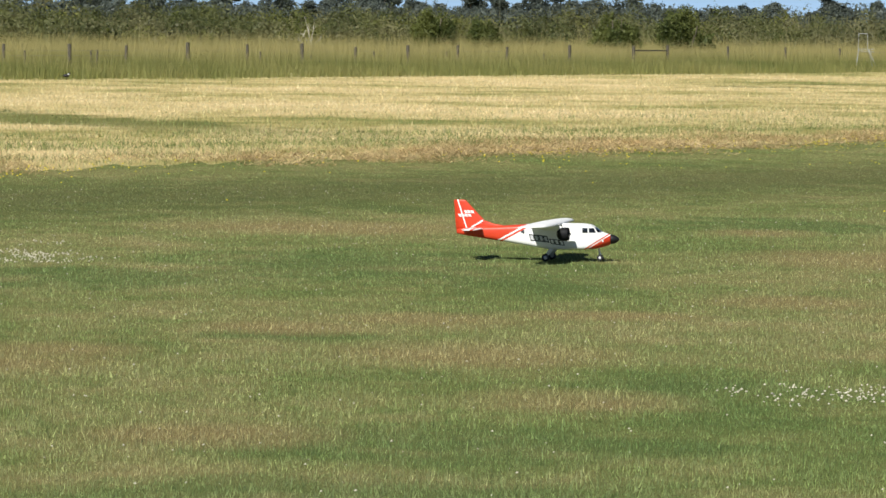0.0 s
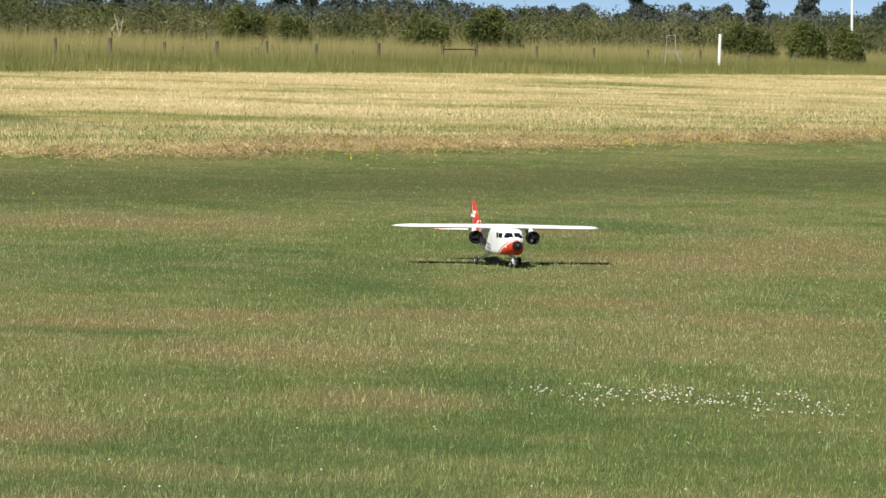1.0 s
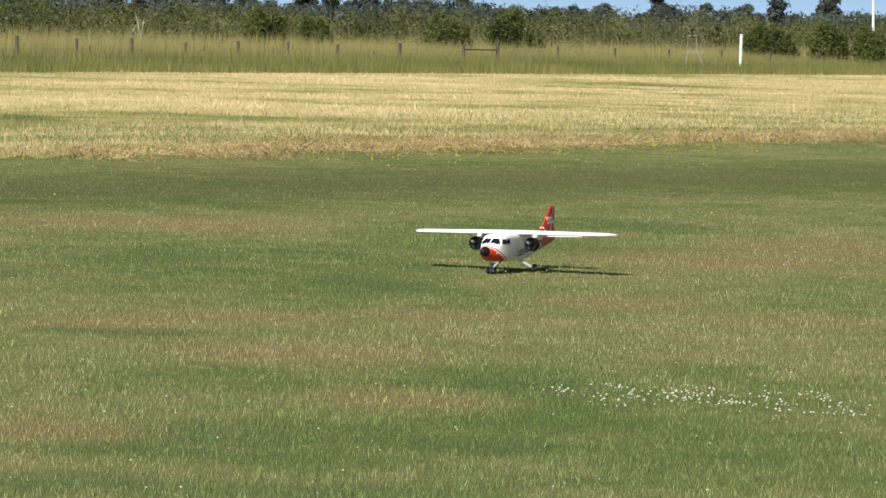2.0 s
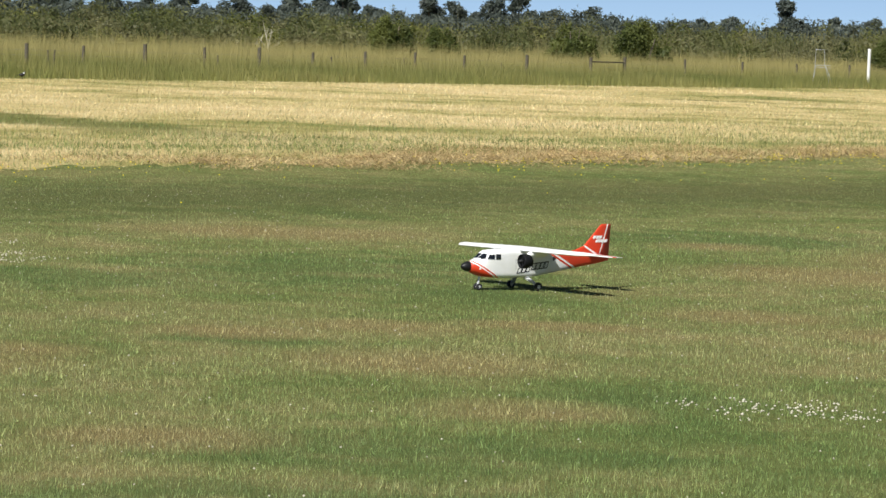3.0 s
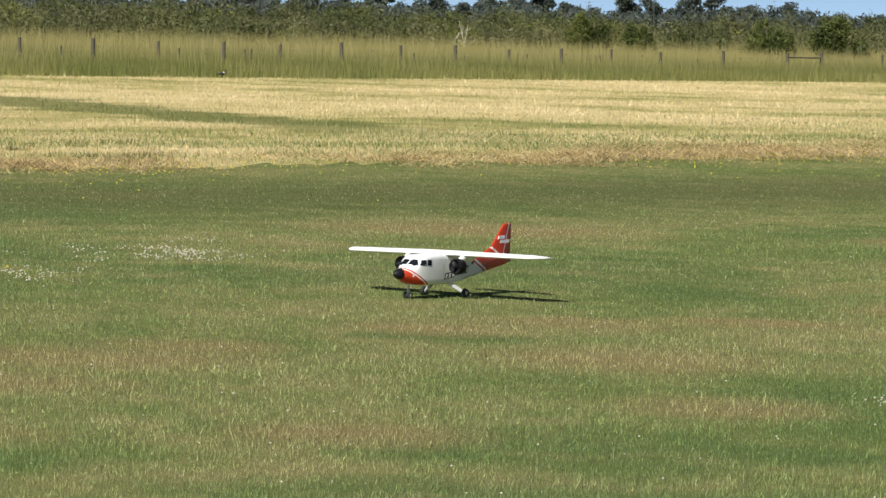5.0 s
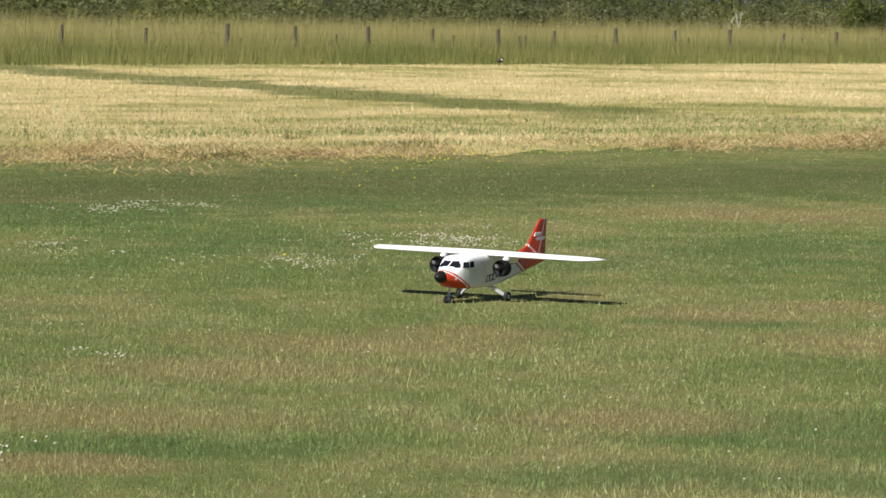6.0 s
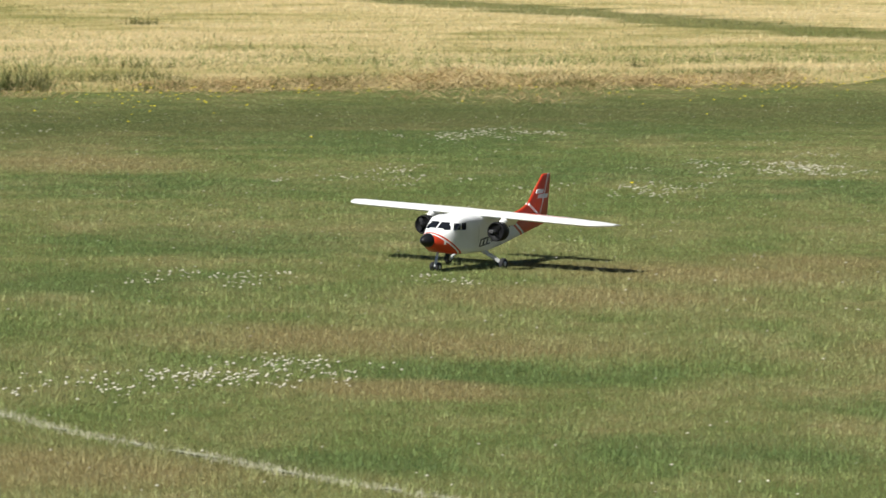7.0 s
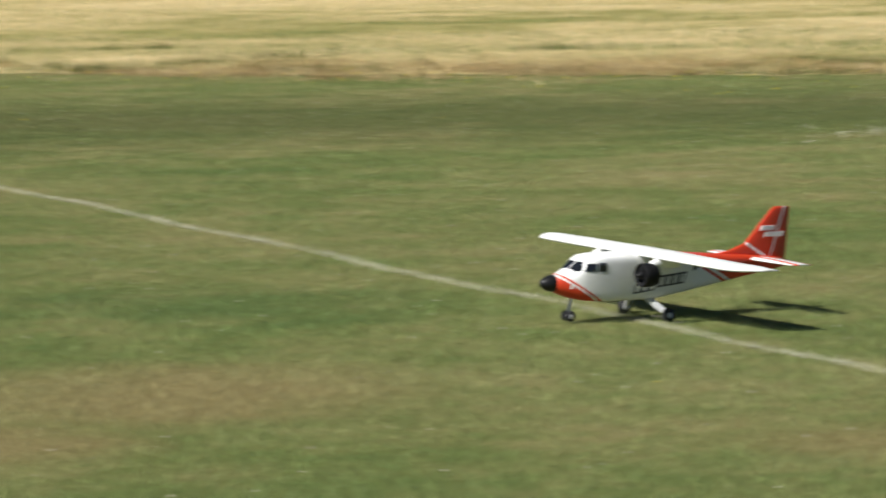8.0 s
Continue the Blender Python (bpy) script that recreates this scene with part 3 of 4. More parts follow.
def fence():
    top = new("fence")
    tagged(top, "farm fence of weathered wooden posts and wires in long grass", "fence")

    def spot(turn):
        # where the sight line at this turn meets the fence line, 13 m behind the edge of the long grass
        a = radians(turn)
        k = 155.0 / (math.cos(a) + 1.75 * math.sin(a))
        return Vector((-k * math.sin(a), k * math.cos(a), 0))

    big = [14.18, 12.98, 11.66, 10.44, 9.27, 8.28, 7.23, 6.30, 5.35, 4.55, 3.65, 2.79, 2.0, 1.24, 0.47, -0.24, -0.95, -1.86, -2.78, -3.27, -4.15, -4.98, -5.76,
           -6.51, -7.21, -7.88, -8.51, -9.2, -9.9]
    thick = {9.27, 7.23, 5.35, 3.65, 2.0, 0.47, -1.86, -2.78, -3.27}
    rng = random.Random(5)
    for t in big:
        p = spot(t)
        r = 0.072 if t in thick else 0.055
        h = 1.03 + rng.uniform(-0.05, 0.05) + (0.06 if t in thick else 0) + 0.004 * max(0.0, -t)
        bm = bmesh.new()
        tube(bm, (0, 0, -0.1), (rng.uniform(-0.03, 0.03), 0, h), r, r * 0.92, 8)
        ob = part("post", bm, M_POST, top)
        ob.location = p
    for t in (9.1, 7.71, 5.02, 2.6, 1.85, -0.1, 0.95, 4.98, -1.5, 6.0):
        p = spot(t)
        bm = bmesh.new()
        tube(bm, (0, 0, 0), (rng.uniform(-0.08, 0.08), 0, rng.uniform(0.7, 0.85)), 0.035, 0.03, 6)
        ob = part("dropper", bm, M_POST, top)
        ob.location = p
    a, b = spot(-2.78), spot(-3.27)
    bm = bmesh.new()
    tube(bm, a + Vector((0, 0, 0.88)), b + Vector((0, 0, 0.88)), 0.028, 0.028, 8)
    part("rail", bm, M_POST, top, "horizontal strainer rail between two posts")
    a, b = spot(14.5), spot(-10.2)
    for z in (0.25, 0.45, 0.65, 0.82):
        bm = bmesh.new()
        tube(bm, a + Vector((0, 0, z)), b + Vector((0, 0, z)), 0.0025, 0.0025, 4)
        part("wire", bm, M_WIRE, top)
    return top, spot


fence_thing, fence_spot = fence()


def white_marker_post():
    top = new("marker_post")
    top.location = polar(-6.785, 190)
    bm = bmesh.new()
    tube(bm, (0, 0, 0), (0.01, 0, 1.80), 0.075, 0.075, 10)
    part("pole", bm, M_WPAINT, top)
    bm = bmesh.new()
    tube(bm, (0.01, 0, 1.80), (0.01, 0, 1.84), 0.085, 0.06, 10)
    part("cap", bm, M_WPAINT, top)
    return tagged(top, "plain white round marker post in long grass", "post")


def tall_pole():
    top = new("flagpole")
    top.location = polar(-8.69, 240)
    bm = bmesh.new()
    tube(bm, (0, 0, 0), (-0.15, 0, 6.5), 0.09, 0.07, 10)
    part("pole", bm, M_WPAINT, top)
    return tagged(top, "slender tall white pole standing in the scrub", "pole")


def metal_stand():
    top = new("steel_stand")
    top.location = polar(-6.10, 184)
    for x0, x1, y1 in ((-0.25, -0.42, -0.25), (0.2, 0.62, -0.25), (0.2, 0.48, 0.3), (-0.25, -0.3, 0.3)):
        bm = bmesh.new()
        tube(bm, (x1, y1, 0), (x0, 0, 1.0), 0.011, 0.011, 6)
        part("leg", bm, M_STEEL, top)
    bm = bmesh.new()
    tube(bm, (-0.3, 0, 1.0), (0.45, 0, 1.0), 0.012, 0.012, 6)
    tube(bm, (-0.3, 0, 0.93), (0.45, 0, 0.88), 0.012, 0.012, 6)
    part("crossbar", bm, M_STEEL, top)
    bm = bmesh.new()
    tube(bm, (-0.27, 0, 1.0), (-0.25, 0, 1.72), 0.011, 0.011, 6)
    tube(bm, (0.17, 0, 1.0), (0.15, 0, 1.72), 0.011, 0.011, 6)
    tube(bm, (-0.25, 0, 1.72), (0.15, 0, 1.72), 0.011, 0.011, 6)
    part("hoop", bm, M_STEEL, top)
    return tagged(top, "grey tubular steel stand with a hoop on top", "stand")


white_marker_post()
tall_pole()
metal_stand()

# ---------------------------------------------------------------- flowers and the chalk line


def heads(name, spots, size, mat, label, category):
    """Small flower heads on stalks: squat six-sided knobs."""
    vs, ts = [], []
    o = np.array([(1, 0, 0), (0, 1, 0), (-1, 0, 0), (0, -1, 0), (0, 0, 0.8), (0, 0, -0.6)])
    f = np.array([(0, 1, 4), (1, 2, 4), (2, 3, 4), (3, 0, 4), (1, 0, 5), (2, 1, 5), (3, 2, 5), (0, 3, 5)])
    for i, (x, y, z, s) in enumerate(spots):
        vs.append(o * size * s + np.array((x, y, z)))
        ts.append(f + 6 * i)
    ob = new(name, flat_mesh(name, np.concatenate(vs), np.concatenate(ts), [mat]))
    return tagged(ob, label, category, kind="stuff")


def clover():
    rng = np.random.default_rng(21)
    spots = []
    for x0, y0, x1, y1, spread, n in ((1.55, 17.7, 2.5, 17.3, 0.22, 330), (-4.0, 13.5, -3.1, 13.95, 0.22, 360), (-6.4, 31.2, -5.4, 31.6, 0.45, 300),
                                      (-3.7, 28.0, -2.45, 27.6, 0.40, 340), (-5.8, 25.6, -5.1, 25.8, 0.35, 150), (-4.1, 25.1, -3.2, 24.9, 0.35, 170),
                                      (-3.3, 27.5, -2.7, 27.4, 0.3, 80), (-4.75, 17.7, -4.4, 17.7, 0.15, 90), (-3.7, 17.9, -3.5, 17.9, 0.12, 35),
                                      (-10.0, 26.9, -9.2, 28.2, 0.6, 190), (3.5, 21.5, 5.1, 20.7, 0.6, 170)):
        for c in range(max(3, n // 9)):
            u = rng.uniform(0, 1)
            cx, cy = x0 + (x1 - x0) * u + rng.normal(0, 0.15), y0 + (y1 - y0) * u + rng.normal(0, spread * 1.25)
            for k in range(int(rng.integers(3, 12))):
                spots.append((0.979 * cx + rng.normal(0, 0.045), 0.979 * cy + rng.normal(0, 0.08), rng.uniform(0.022, 0.046), rng.uniform(0.5, 1.15)))
    x, y, r = sector(rng, 2600, -10, 32, 9, 40, 2)
    for k in range(2600):
        spots.append((x[k], y[k], rng.uniform(0.015, 0.04), rng.uniform(0.3, 0.9)))
    heads("clover_flowers", spots, 0.0074, M_CLOVER, "patches of whitish clover flowers in the turf", "clover")


def dandelions():
    rng = np.random.default_rng(23)
    spots = [(x, y, 0.07, 1.15) for x, y in ((4.4, 47.0), (3.9, 34.6), (1.3, 50.8), (-1.9, 35.4), (-3.6, 24.4), (-6.7, 28.9), (-4.9, 41.6), (-9.4, 29.6), (-8.6, 30.6),
                                            (-10.4, 31.1), (-14.2, 31.3))] + [(-5.0, 11.95, 0.05, 0.5)]
    n = 700
    x = np.where(rng.uniform(0, 1, n) < 0.5, rng.uniform(-26, 12, n), rng.choice(np.array((1.5, 3.2, 5.5, 7.5, -9.5, -4.6)), n) + rng.normal(0, 0.7, n))
    d = rng.gamma(1.3, 1.7, n)
    for k in range(n):
        spots.append((x[k], float(mown_edge(x[k])) - d[k] - 0.9, rng.uniform(0.04, 0.10), rng.uniform(0.7, 1.3)))
    heads("dandelion_flowers", spots, 0.0095, M_DAND, "scattered bright yellow dandelion flowers near the mown edge", "dandelion")


def chalk_line():
    rng = np.random.default_rng(25)
    a, b = Vector((2.0, 7.28, 0)), Vector((-26.0, 30.62, 0))
    d = (b - a).normalized()
    s = Vector((-d.y, d.x, 0))
    span = (b - a).length

    def bend(u):
        # the hand-drawn course wanders to one side of its straight line
        w = u * span
        return -0.12 - 0.10 * np.clip((w - 8) / 9, 0, 1) + 0.025 * np.sin(w * 2.1) + 0.012 * np.sin(w * 5.3 + 1.0)

    n = 500
    vs = []
    for i in range(n + 1):
        p = a.lerp(b, i / n) + s * float(bend(i / n))
        w0, w1 = 0.011 + 0.008 * rng.normal(), 0.011 + 0.008 * rng.normal()
        vs += [tuple(p + s * w0 + Vector((0, 0, 0.006))), tuple(p - s * w1 + Vector((0, 0, 0.006)))]
    fs = [(2 * i, 2 * i + 1, 2 * i + 3, 2 * i + 2) for i in range(n) if rng.uniform() < 0.4]
    ob = new("line_marking", flat_mesh("line_marking", vs, fs, [M_SMEAR]))
    tagged(ob, "worn white marking line painted across the turf", "line marking", kind="structure")
    m = 60000
    u = rng.uniform(0, 1, m)
    q = rng.normal(0, 0.025, m) + bend(u)
    x = a.x + (b.x - a.x) * u + s.x * q
    y = a.y + (b.y - a.y) * u + s.y * q
    keep = rng.uniform(0, 1, m) < 0.25 + 0.70 * lumps(x, y, 0.25, 2.0)
    x, y = x[keep], y[keep]
    k = len(x)
    return stuff("chalked_grass", [blades(rng, x, y, rng.uniform(0.008, 0.026, k), rng.uniform(0.002, 0.005, k), 1.3)], [M_LINE],
                 "grass blades whitened by the line paint", "grass")


clover()
dandelions()
chalk_line()

# ---------------------------------------------------------------- the model airplane
# its own space: x forward, y to its left, z up from the turf, main axle at x = 0
SIZE = 1.024
LONG = 0.955      # the parts below are laid out on a hull 1.2 m long; it is drawn in by this much
RED, WHITE = (0.62, 0.050, 0.016), (0.86, 0.86, 0.85)


def livery(name, bands):
    """Foam skin in white and red; bands: red where lo < x + slope * z + shift < hi."""
    m, nt, b = material(name, 0.42, 0, 0.45)
    tc = nt.nodes.new("ShaderNodeTexCoord").outputs["Object"]
    s = nt.nodes.new("ShaderNodeSeparateXYZ")
    nt.links.new(tc, s.inputs[0])
    red = None
    for slope, lo, hi in bands:
        v = mth(nt, "ADD", mth(nt, "DIVIDE", s.outputs["X"], LONG * SIZE), mth(nt, "MULTIPLY", s.outputs["Z"], slope / SIZE))
        k = mth(nt, "MULTIPLY", mth(nt, "GREATER_THAN", v, lo), mth(nt, "LESS_THAN", v, hi))
        red = k if red is None else mth(nt, "MAXIMUM", red, k)
    n = noisy(nt, tc, 9.0, 3.0)
    grime = ramp(nt, n, [(0.35, (0.93, 0.93, 0.91)), (0.6, (1, 1, 1))])
    c = blend(nt, red, WHITE, RED)
    nt.links.new(blend(nt, 1.0, c, grime, "MULTIPLY"), b.inputs["Base Color"])
    nt.links.new(ramp(nt, noisy(nt, tc, 40.0), [(0.3, (0.36,) * 3), (0.7, (0.52,) * 3)]), b.inputs["Roughness"])
    bp = node(nt, "ShaderNodeBump", Strength=0.08, Distance=0.002)
    nt.links.new(noisy(nt, tc, 160.0), bp.inputs["Height"])
    nt.links.new(bp.outputs["Normal"], b.inputs["Normal"])
    return m


M_HULL = livery("hull_skin", [(-1.66, 0.154, 9), (-1.66, 0.126, 0.141), (-2.0, -9, -0.655), (-2.0, -0.628, -0.600)])
M_WING = livery("wing_skin", [(0, 8, 9)])
M_FIN = livery("fin_skin", [(0.33, -0.519, 9), (0.33, -9, -0.529)])
M_TAIL = livery("tailplane_skin", [(0, -0.522, -0.502), (0, -0.598, -0.578)])
M_BLACK = plain("black_plastic", (0.012, 0.012, 0.013), 0.45, vary=0.3, scale=30, spec=0.3)
M_POD = plain("engine_black", (0.010, 0.010, 0.011), 0.6, vary=0.3, scale=30, spec=0.15)
M_TYRE = plain("tyre_rubber", (0.025, 0.025, 0.027), 0.8, vary=0.3, scale=60)
M_HUB = plain("wheel_hub", (0.62, 0.62, 0.61), 0.4, 0.3)
M_GLASS = plain("tinted_window", (0.012, 0.014, 0.018), 0.12, vary=0.2, spec=0.6)
M_INK = plain("dark_marking", (0.05, 0.05, 0.058), 0.5, vary=0.2)
M_GREY = plain("silver_marking", (0.60, 0.61, 0.62), 0.45, vary=0.1)
M_LEG = plain("white_strut", (0.68, 0.69, 0.70), 0.4, 0.2, vary=0.1)

# x, bottom, top, half width, squareness
HULL = [(0.452, 0.118, 0.180, 0.031, 2.0), (0.43, 0.108, 0.187, 0.045, 2.2), (0.40, 0.098, 0.196, 0.060, 2.6), (0.375, 0.091, 0.205, 0.070, 3.2),
        (0.35, 0.086, 0.222, 0.077, 4.0), (0.325, 0.083, 0.240, 0.081, 5.0), (0.30, 0.081, 0.251, 0.084, 6.0), (0.25, 0.079, 0.256, 0.087, 7.0),
        (0.12, 0.079, 0.258, 0.088, 7.0), (0.0, 0.084, 0.258, 0.087, 7.0), (-0.10, 0.097, 0.255, 0.083, 6.0), (-0.20, 0.113, 0.248, 0.076, 5.0),
        (-0.34, 0.133, 0.240, 0.062, 4.0), (-0.45, 0.150, 0.235, 0.047, 3.5), (-0.57, 0.167, 0.228, 0.030, 3.0), (-0.668, 0.184, 0.216, 0.014, 2.5)]


def hull_at(x):
    xs = [s[0] for s in HULL][::-1]
    return [float(np.interp(x, xs, [s[k] for s in HULL][::-1])) for k in range(1, 5)]


def skin(x, z, side, lift=0.0015):
    """The point of the hull's flank at x and z."""
    b, t, w, e = hull_at(x)
    q = min(0.98, abs((z - (b + t) / 2) / ((t - b) / 2)))
    return Vector((x, side * (w * (1 - q ** e) ** (1 / e) + lift), z))


def patch(bm, corners, side, n=5, lift=0.0015):
    """A panel bent to the hull's flank; corners (x, z) in order."""
    grid = []
    for i in range(n + 1):
        row = []
        for j in range(n + 1):
            u, v = i / n, j / n
            p = [(1 - u) * (1 - v) * a + u * (1 - v) * b + u * v * c + (1 - u) * v * d for a, b, c, d in zip(*corners)]
            row.append(bm.verts.new(skin(p[0], p[1], side, lift)))
        grid.append(row)
    for i in range(n):
        for j in range(n):
            bm.faces.new((grid[i][j], grid[i + 1][j], grid[i + 1][j + 1], grid[i][j + 1]))
    return bm


def hull_mesh():
    bm = bmesh.new()
    rings, n = [], 36
    for k in range(len(HULL) - 1):
        for f in (0, 0.5):
            x = HULL[k][0] + (HULL[k + 1][0] - HULL[k][0]) * f
            rings.append((x, *hull_at(x)))
    rings.append(HULL[-1])
    loops = []
    for x, b, t, w, e in rings:
        lp = []
        for i in range(n):
            a = 2 * math.pi * i / n
            c, s = math.cos(a), math.sin(a)
            lp.append(bm.verts.new((x, w * math.copysign(abs(c) ** (2 / e), c), (b + t) / 2 + (t - b) / 2 * math.copysign(abs(s) ** (2 / e), s))))
        loops.append(lp)
    for p, q in zip(loops, loops[1:]):
        for i in range(n):
            bm.faces.new((p[i], p[(i + 1) % n], q[(i + 1) % n], q[i]))
    bm.faces.new(loops[0])
    bm.faces.new(loops[-1][::-1])
    return bm


def spun(bm, profile, n=24, centre=(0, 0, 0), axis="X"):
    """A body of revolution; profile of (along, radius)."""
    loops = []
    for u, r in profile:
        lp = []
        for i in range(n):
            a = 2 * math.pi * i / n
            p = (u, r * math.cos(a), r * math.sin(a)) if axis == "X" else (r * math.cos(a), u, r * math.sin(a))
            lp.append(bm.verts.new(Vector(centre) + Vector(p)))
        loops.append(lp)
    for p, q in zip(loops, loops[1:]):
        for i in range(n):
            bm.faces.new((p[i], p[(i + 1) % n], q[(i + 1) % n], q[i]))
    bm.faces.new(loops[0])
    bm.faces.new(loops[-1][::-1])
    return bm


def aerofoil(bm, stations, upright=False):
    """Stations: span, leading edge x, trailing edge x, thickness, height. Lofts a rounded-nose section along them."""
    sec = [(0, 0), (0.02, 0.35), (0.08, 0.72), (0.25, 1.0), (0.5, 0.85), (0.8, 0.4), (1, 0.05), (1, -0.05), (0.8, -0.2), (0.5, -0.38), (0.25, -0.45), (0.08, -0.38), (0.02, -0.2)]
    if upright:
        sec = [(0, 0), (0.03, 0.4), (0.12, 0.7), (0.35, 0.8), (0.7, 0.5), (1, 0.12), (1, -0.12), (0.7, -0.5), (0.35, -0.8), (0.12, -0.7), (0.03, -0.4)]
    loops = []
    for y, le, te, th, z in stations:
        lp = []
        for c, k in sec:
            x = le + (te - le) * c
            lp.append(bm.verts.new((x, k * th / 2, y) if upright else (x, y, z + k * th * 0.65)))
        loops.append(lp)
    n = len(sec)
    for p, q in zip(loops, loops[1:]):
        for i in range(n):
            bm.faces.new((p[i], p[(i + 1) % n], q[(i + 1) % n], q[i]))
    bm.faces.new(loops[0])
    bm.faces.new(loops[-1][::-1])
    return bm


def box(bm, lo, hi, bevel=0.0):
    m = Matrix.Translation([(a + b) / 2 for a, b in zip(lo, hi)]) @ Matrix.Diagonal([b - a for a, b in zip(lo, hi)] + [1])
    g = bmesh.ops.create_cube(bm, size=1, matrix=m)
    if bevel:
        es = list({e for v in g["verts"] for e in v.link_edges})
        bmesh.ops.bevel(bm, geom=es, offset=bevel, segments=2, affect="EDGES")
    return bm


def wheel(parent, x, y, r, w):
    bm = spun(bmesh.new(), [(-w / 2, r * 0.52), (-w / 2, r * 0.84), (-w * 0.3, r * 0.97), (0, r), (w * 0.3, r * 0.97), (w / 2, r * 0.84), (w / 2, r * 0.52)], 24, (x, y, r), "Y")
    ob = part("wheel", bm, M_TYRE, parent, "small black rubber wheel", True)
    bm = spun(bmesh.new(), [(-w / 2 - 0.002, r * 0.15), (-w / 2 + 0.001, r * 0.56), (w / 2 - 0.001, r * 0.56), (w / 2 + 0.002, r * 0.15)], 16, (x, y, r), "Y")
    part("hub", bm, M_HUB, ob, "light grey hub")
    return ob


def airplane():
    top = new("model_airplane")
    tagged(top, "white and red twin-engined high-wing foam model airplane taxiing on turf", "model airplane")
    part("fuselage", hull_mesh(), M_HULL, top, "white hull with red striped nose and tail", True)
    bm = spun(bmesh.new(), [(0.448, 0.033), (0.458, 0.0325), (0.475, 0.029), (0.491, 0.022), (0.504, 0.012), (0.510, 0.004)], 24, (0, 0, 0.149))
    part("nose_cone", bm, M_BLACK, top, "glossy black nose cone", True)

    # wing: one straight panel with rounded tips
    st = []
    for y in (-0.724, -0.720, -0.705, -0.68, -0.65, -0.61, -0.40, -0.09, 0.09, 0.40, 0.61, 0.65, 0.68, 0.705, 0.720, 0.724):
        q = abs(y)
        k = max(0.0, (q - 0.61) / 0.114)
        le = 0.108 - 0.020 * max(0, (q - 0.3) / 0.42) - 0.110 * k ** 2.6
        te = -0.122 + 0.012 * max(0, (q - 0.3) / 0.42) + 0.006 * k ** 3
        st.append((y, le, te, 0.036 * (1 - 0.25 * q / 0.75) * (1 - 0.75 * k ** 3), 0.256 - 0.004 * q))
    part("wing", aerofoil(bmesh.new(), st), M_WING, top, "long plain white wing", True)
    for s in (-1, 1):
        bm = box(bmesh.new(), (-0.123, min(s * 0.38, s * 0.61), 0.2500), (-0.087, max(s * 0.38, s * 0.61), 0.2545), 0.001)
        part("aileron", bm, M_WING, top)

    # fin with dorsal fillet, and rudder
    bm = aerofoil(bmesh.new(), [(0.205, -0.30, -0.672, 0.020, 0), (0.237, -0.310, -0.676, 0.020, 0), (0.252, -0.395, -0.678, 0.020, 0), (0.277, -0.468, -0.680, 0.019, 0),
                                (0.343, -0.533, -0.684, 0.017, 0), (0.403, -0.592, -0.689, 0.014, 0), (0.413, -0.603, -0.689, 0.011, 0), (0.418, -0.618, -0.686, 0.005, 0)], True)
    part("fin", bm, M_FIN, top, "red fin with a thin white hinge stripe", True)
    for s in (-1, 1):
        bm = bmesh.new()
        q = [(-0.474, 0.270), (-0.478, 0.281), (-0.592, 0.217), (-0.592, 0.205)]
        vs = [bm.verts.new((x, s * 0.0112, z)) for x, z in q] + [bm.verts.new((x, s * 0.004, z)) for x, z in q]
        bm.faces.new(vs[:4])
        for i in range(4):
            bm.faces.new((vs[i], vs[(i + 1) % 4], vs[4 + (i + 1) % 4], vs[4 + i]))
        part("fin_stripe", bm, M_WING, top, "white diagonal stripe")
    # plain slanted marks in the colours of the badge on the fin
    for s in (-1, 1):
        for row, z0, x0 in ((0, 0.324, -0.540), (1, 0.300, -0.560)):
            for i in range(4 - (1 - row)):
                x, w, hgt = x0 - i * 0.024, 0.020, 0.021
                q = [(x, z0), (x - w, z0 + 0.002), (x - w - 0.008, z0 + hgt), (x - 0.008, z0 + hgt - 0.002)]
                bm = bmesh.new()
                vs = [bm.verts.new((a, s * 0.0100, b)) for a, b in q] + [bm.verts.new((a, s * 0.003, b)) for a, b in q]
                bm.faces.new(vs[:4])
                for j in range(4):
                    bm.faces.new((vs[j], vs[(j + 1) % 4], vs[4 + (j + 1) % 4], vs[4 + j]))
                part("fin_badge", bm, M_WPAINT, top, "white slanted badge mark")

    st = [(y, -0.470 - 0.025 * abs(y) / 0.29 - (0.02 if abs(y) > 0.285 else 0), -0.625 + 0.035 * abs(y) / 0.29, 0.014 if abs(y) < 0.28 else 0.007, 0.217) for y in (-0.292, -0.28, -0.15, 0, 0.15, 0.28, 0.292)]
    part("tailplane", aerofoil(bmesh.new(), st), M_TAIL, top, "white and red striped tailplane", True)

    # windows
    for s in (-1, 1):
        for q in ([(0.352, 0.197), (0.303, 0.197), (0.300, 0.227), (0.334, 0.227)], [(0.293, 0.196), (0.256, 0.196), (0.256, 0.229), (0.293, 0.229)]):
            part("side_window", patch(bmesh.new(), q, s), M_GLASS, top, "dark tinted window")
        bm = bmesh.new()
        a, b, c, d = (Vector((0.384, s * 0.005, 0.2)), Vector((0.378, s * 0.046, 0.2)), Vector((0.339, s * 0.052, 0.2)), Vector((0.342, s * 0.005, 0.2)))
        n = 5
        rows = [[a.lerp(b, j / n).lerp(d.lerp(c, j / n), i / n) for j in range(n + 1)] for i in range(n + 1)]
        vs = []
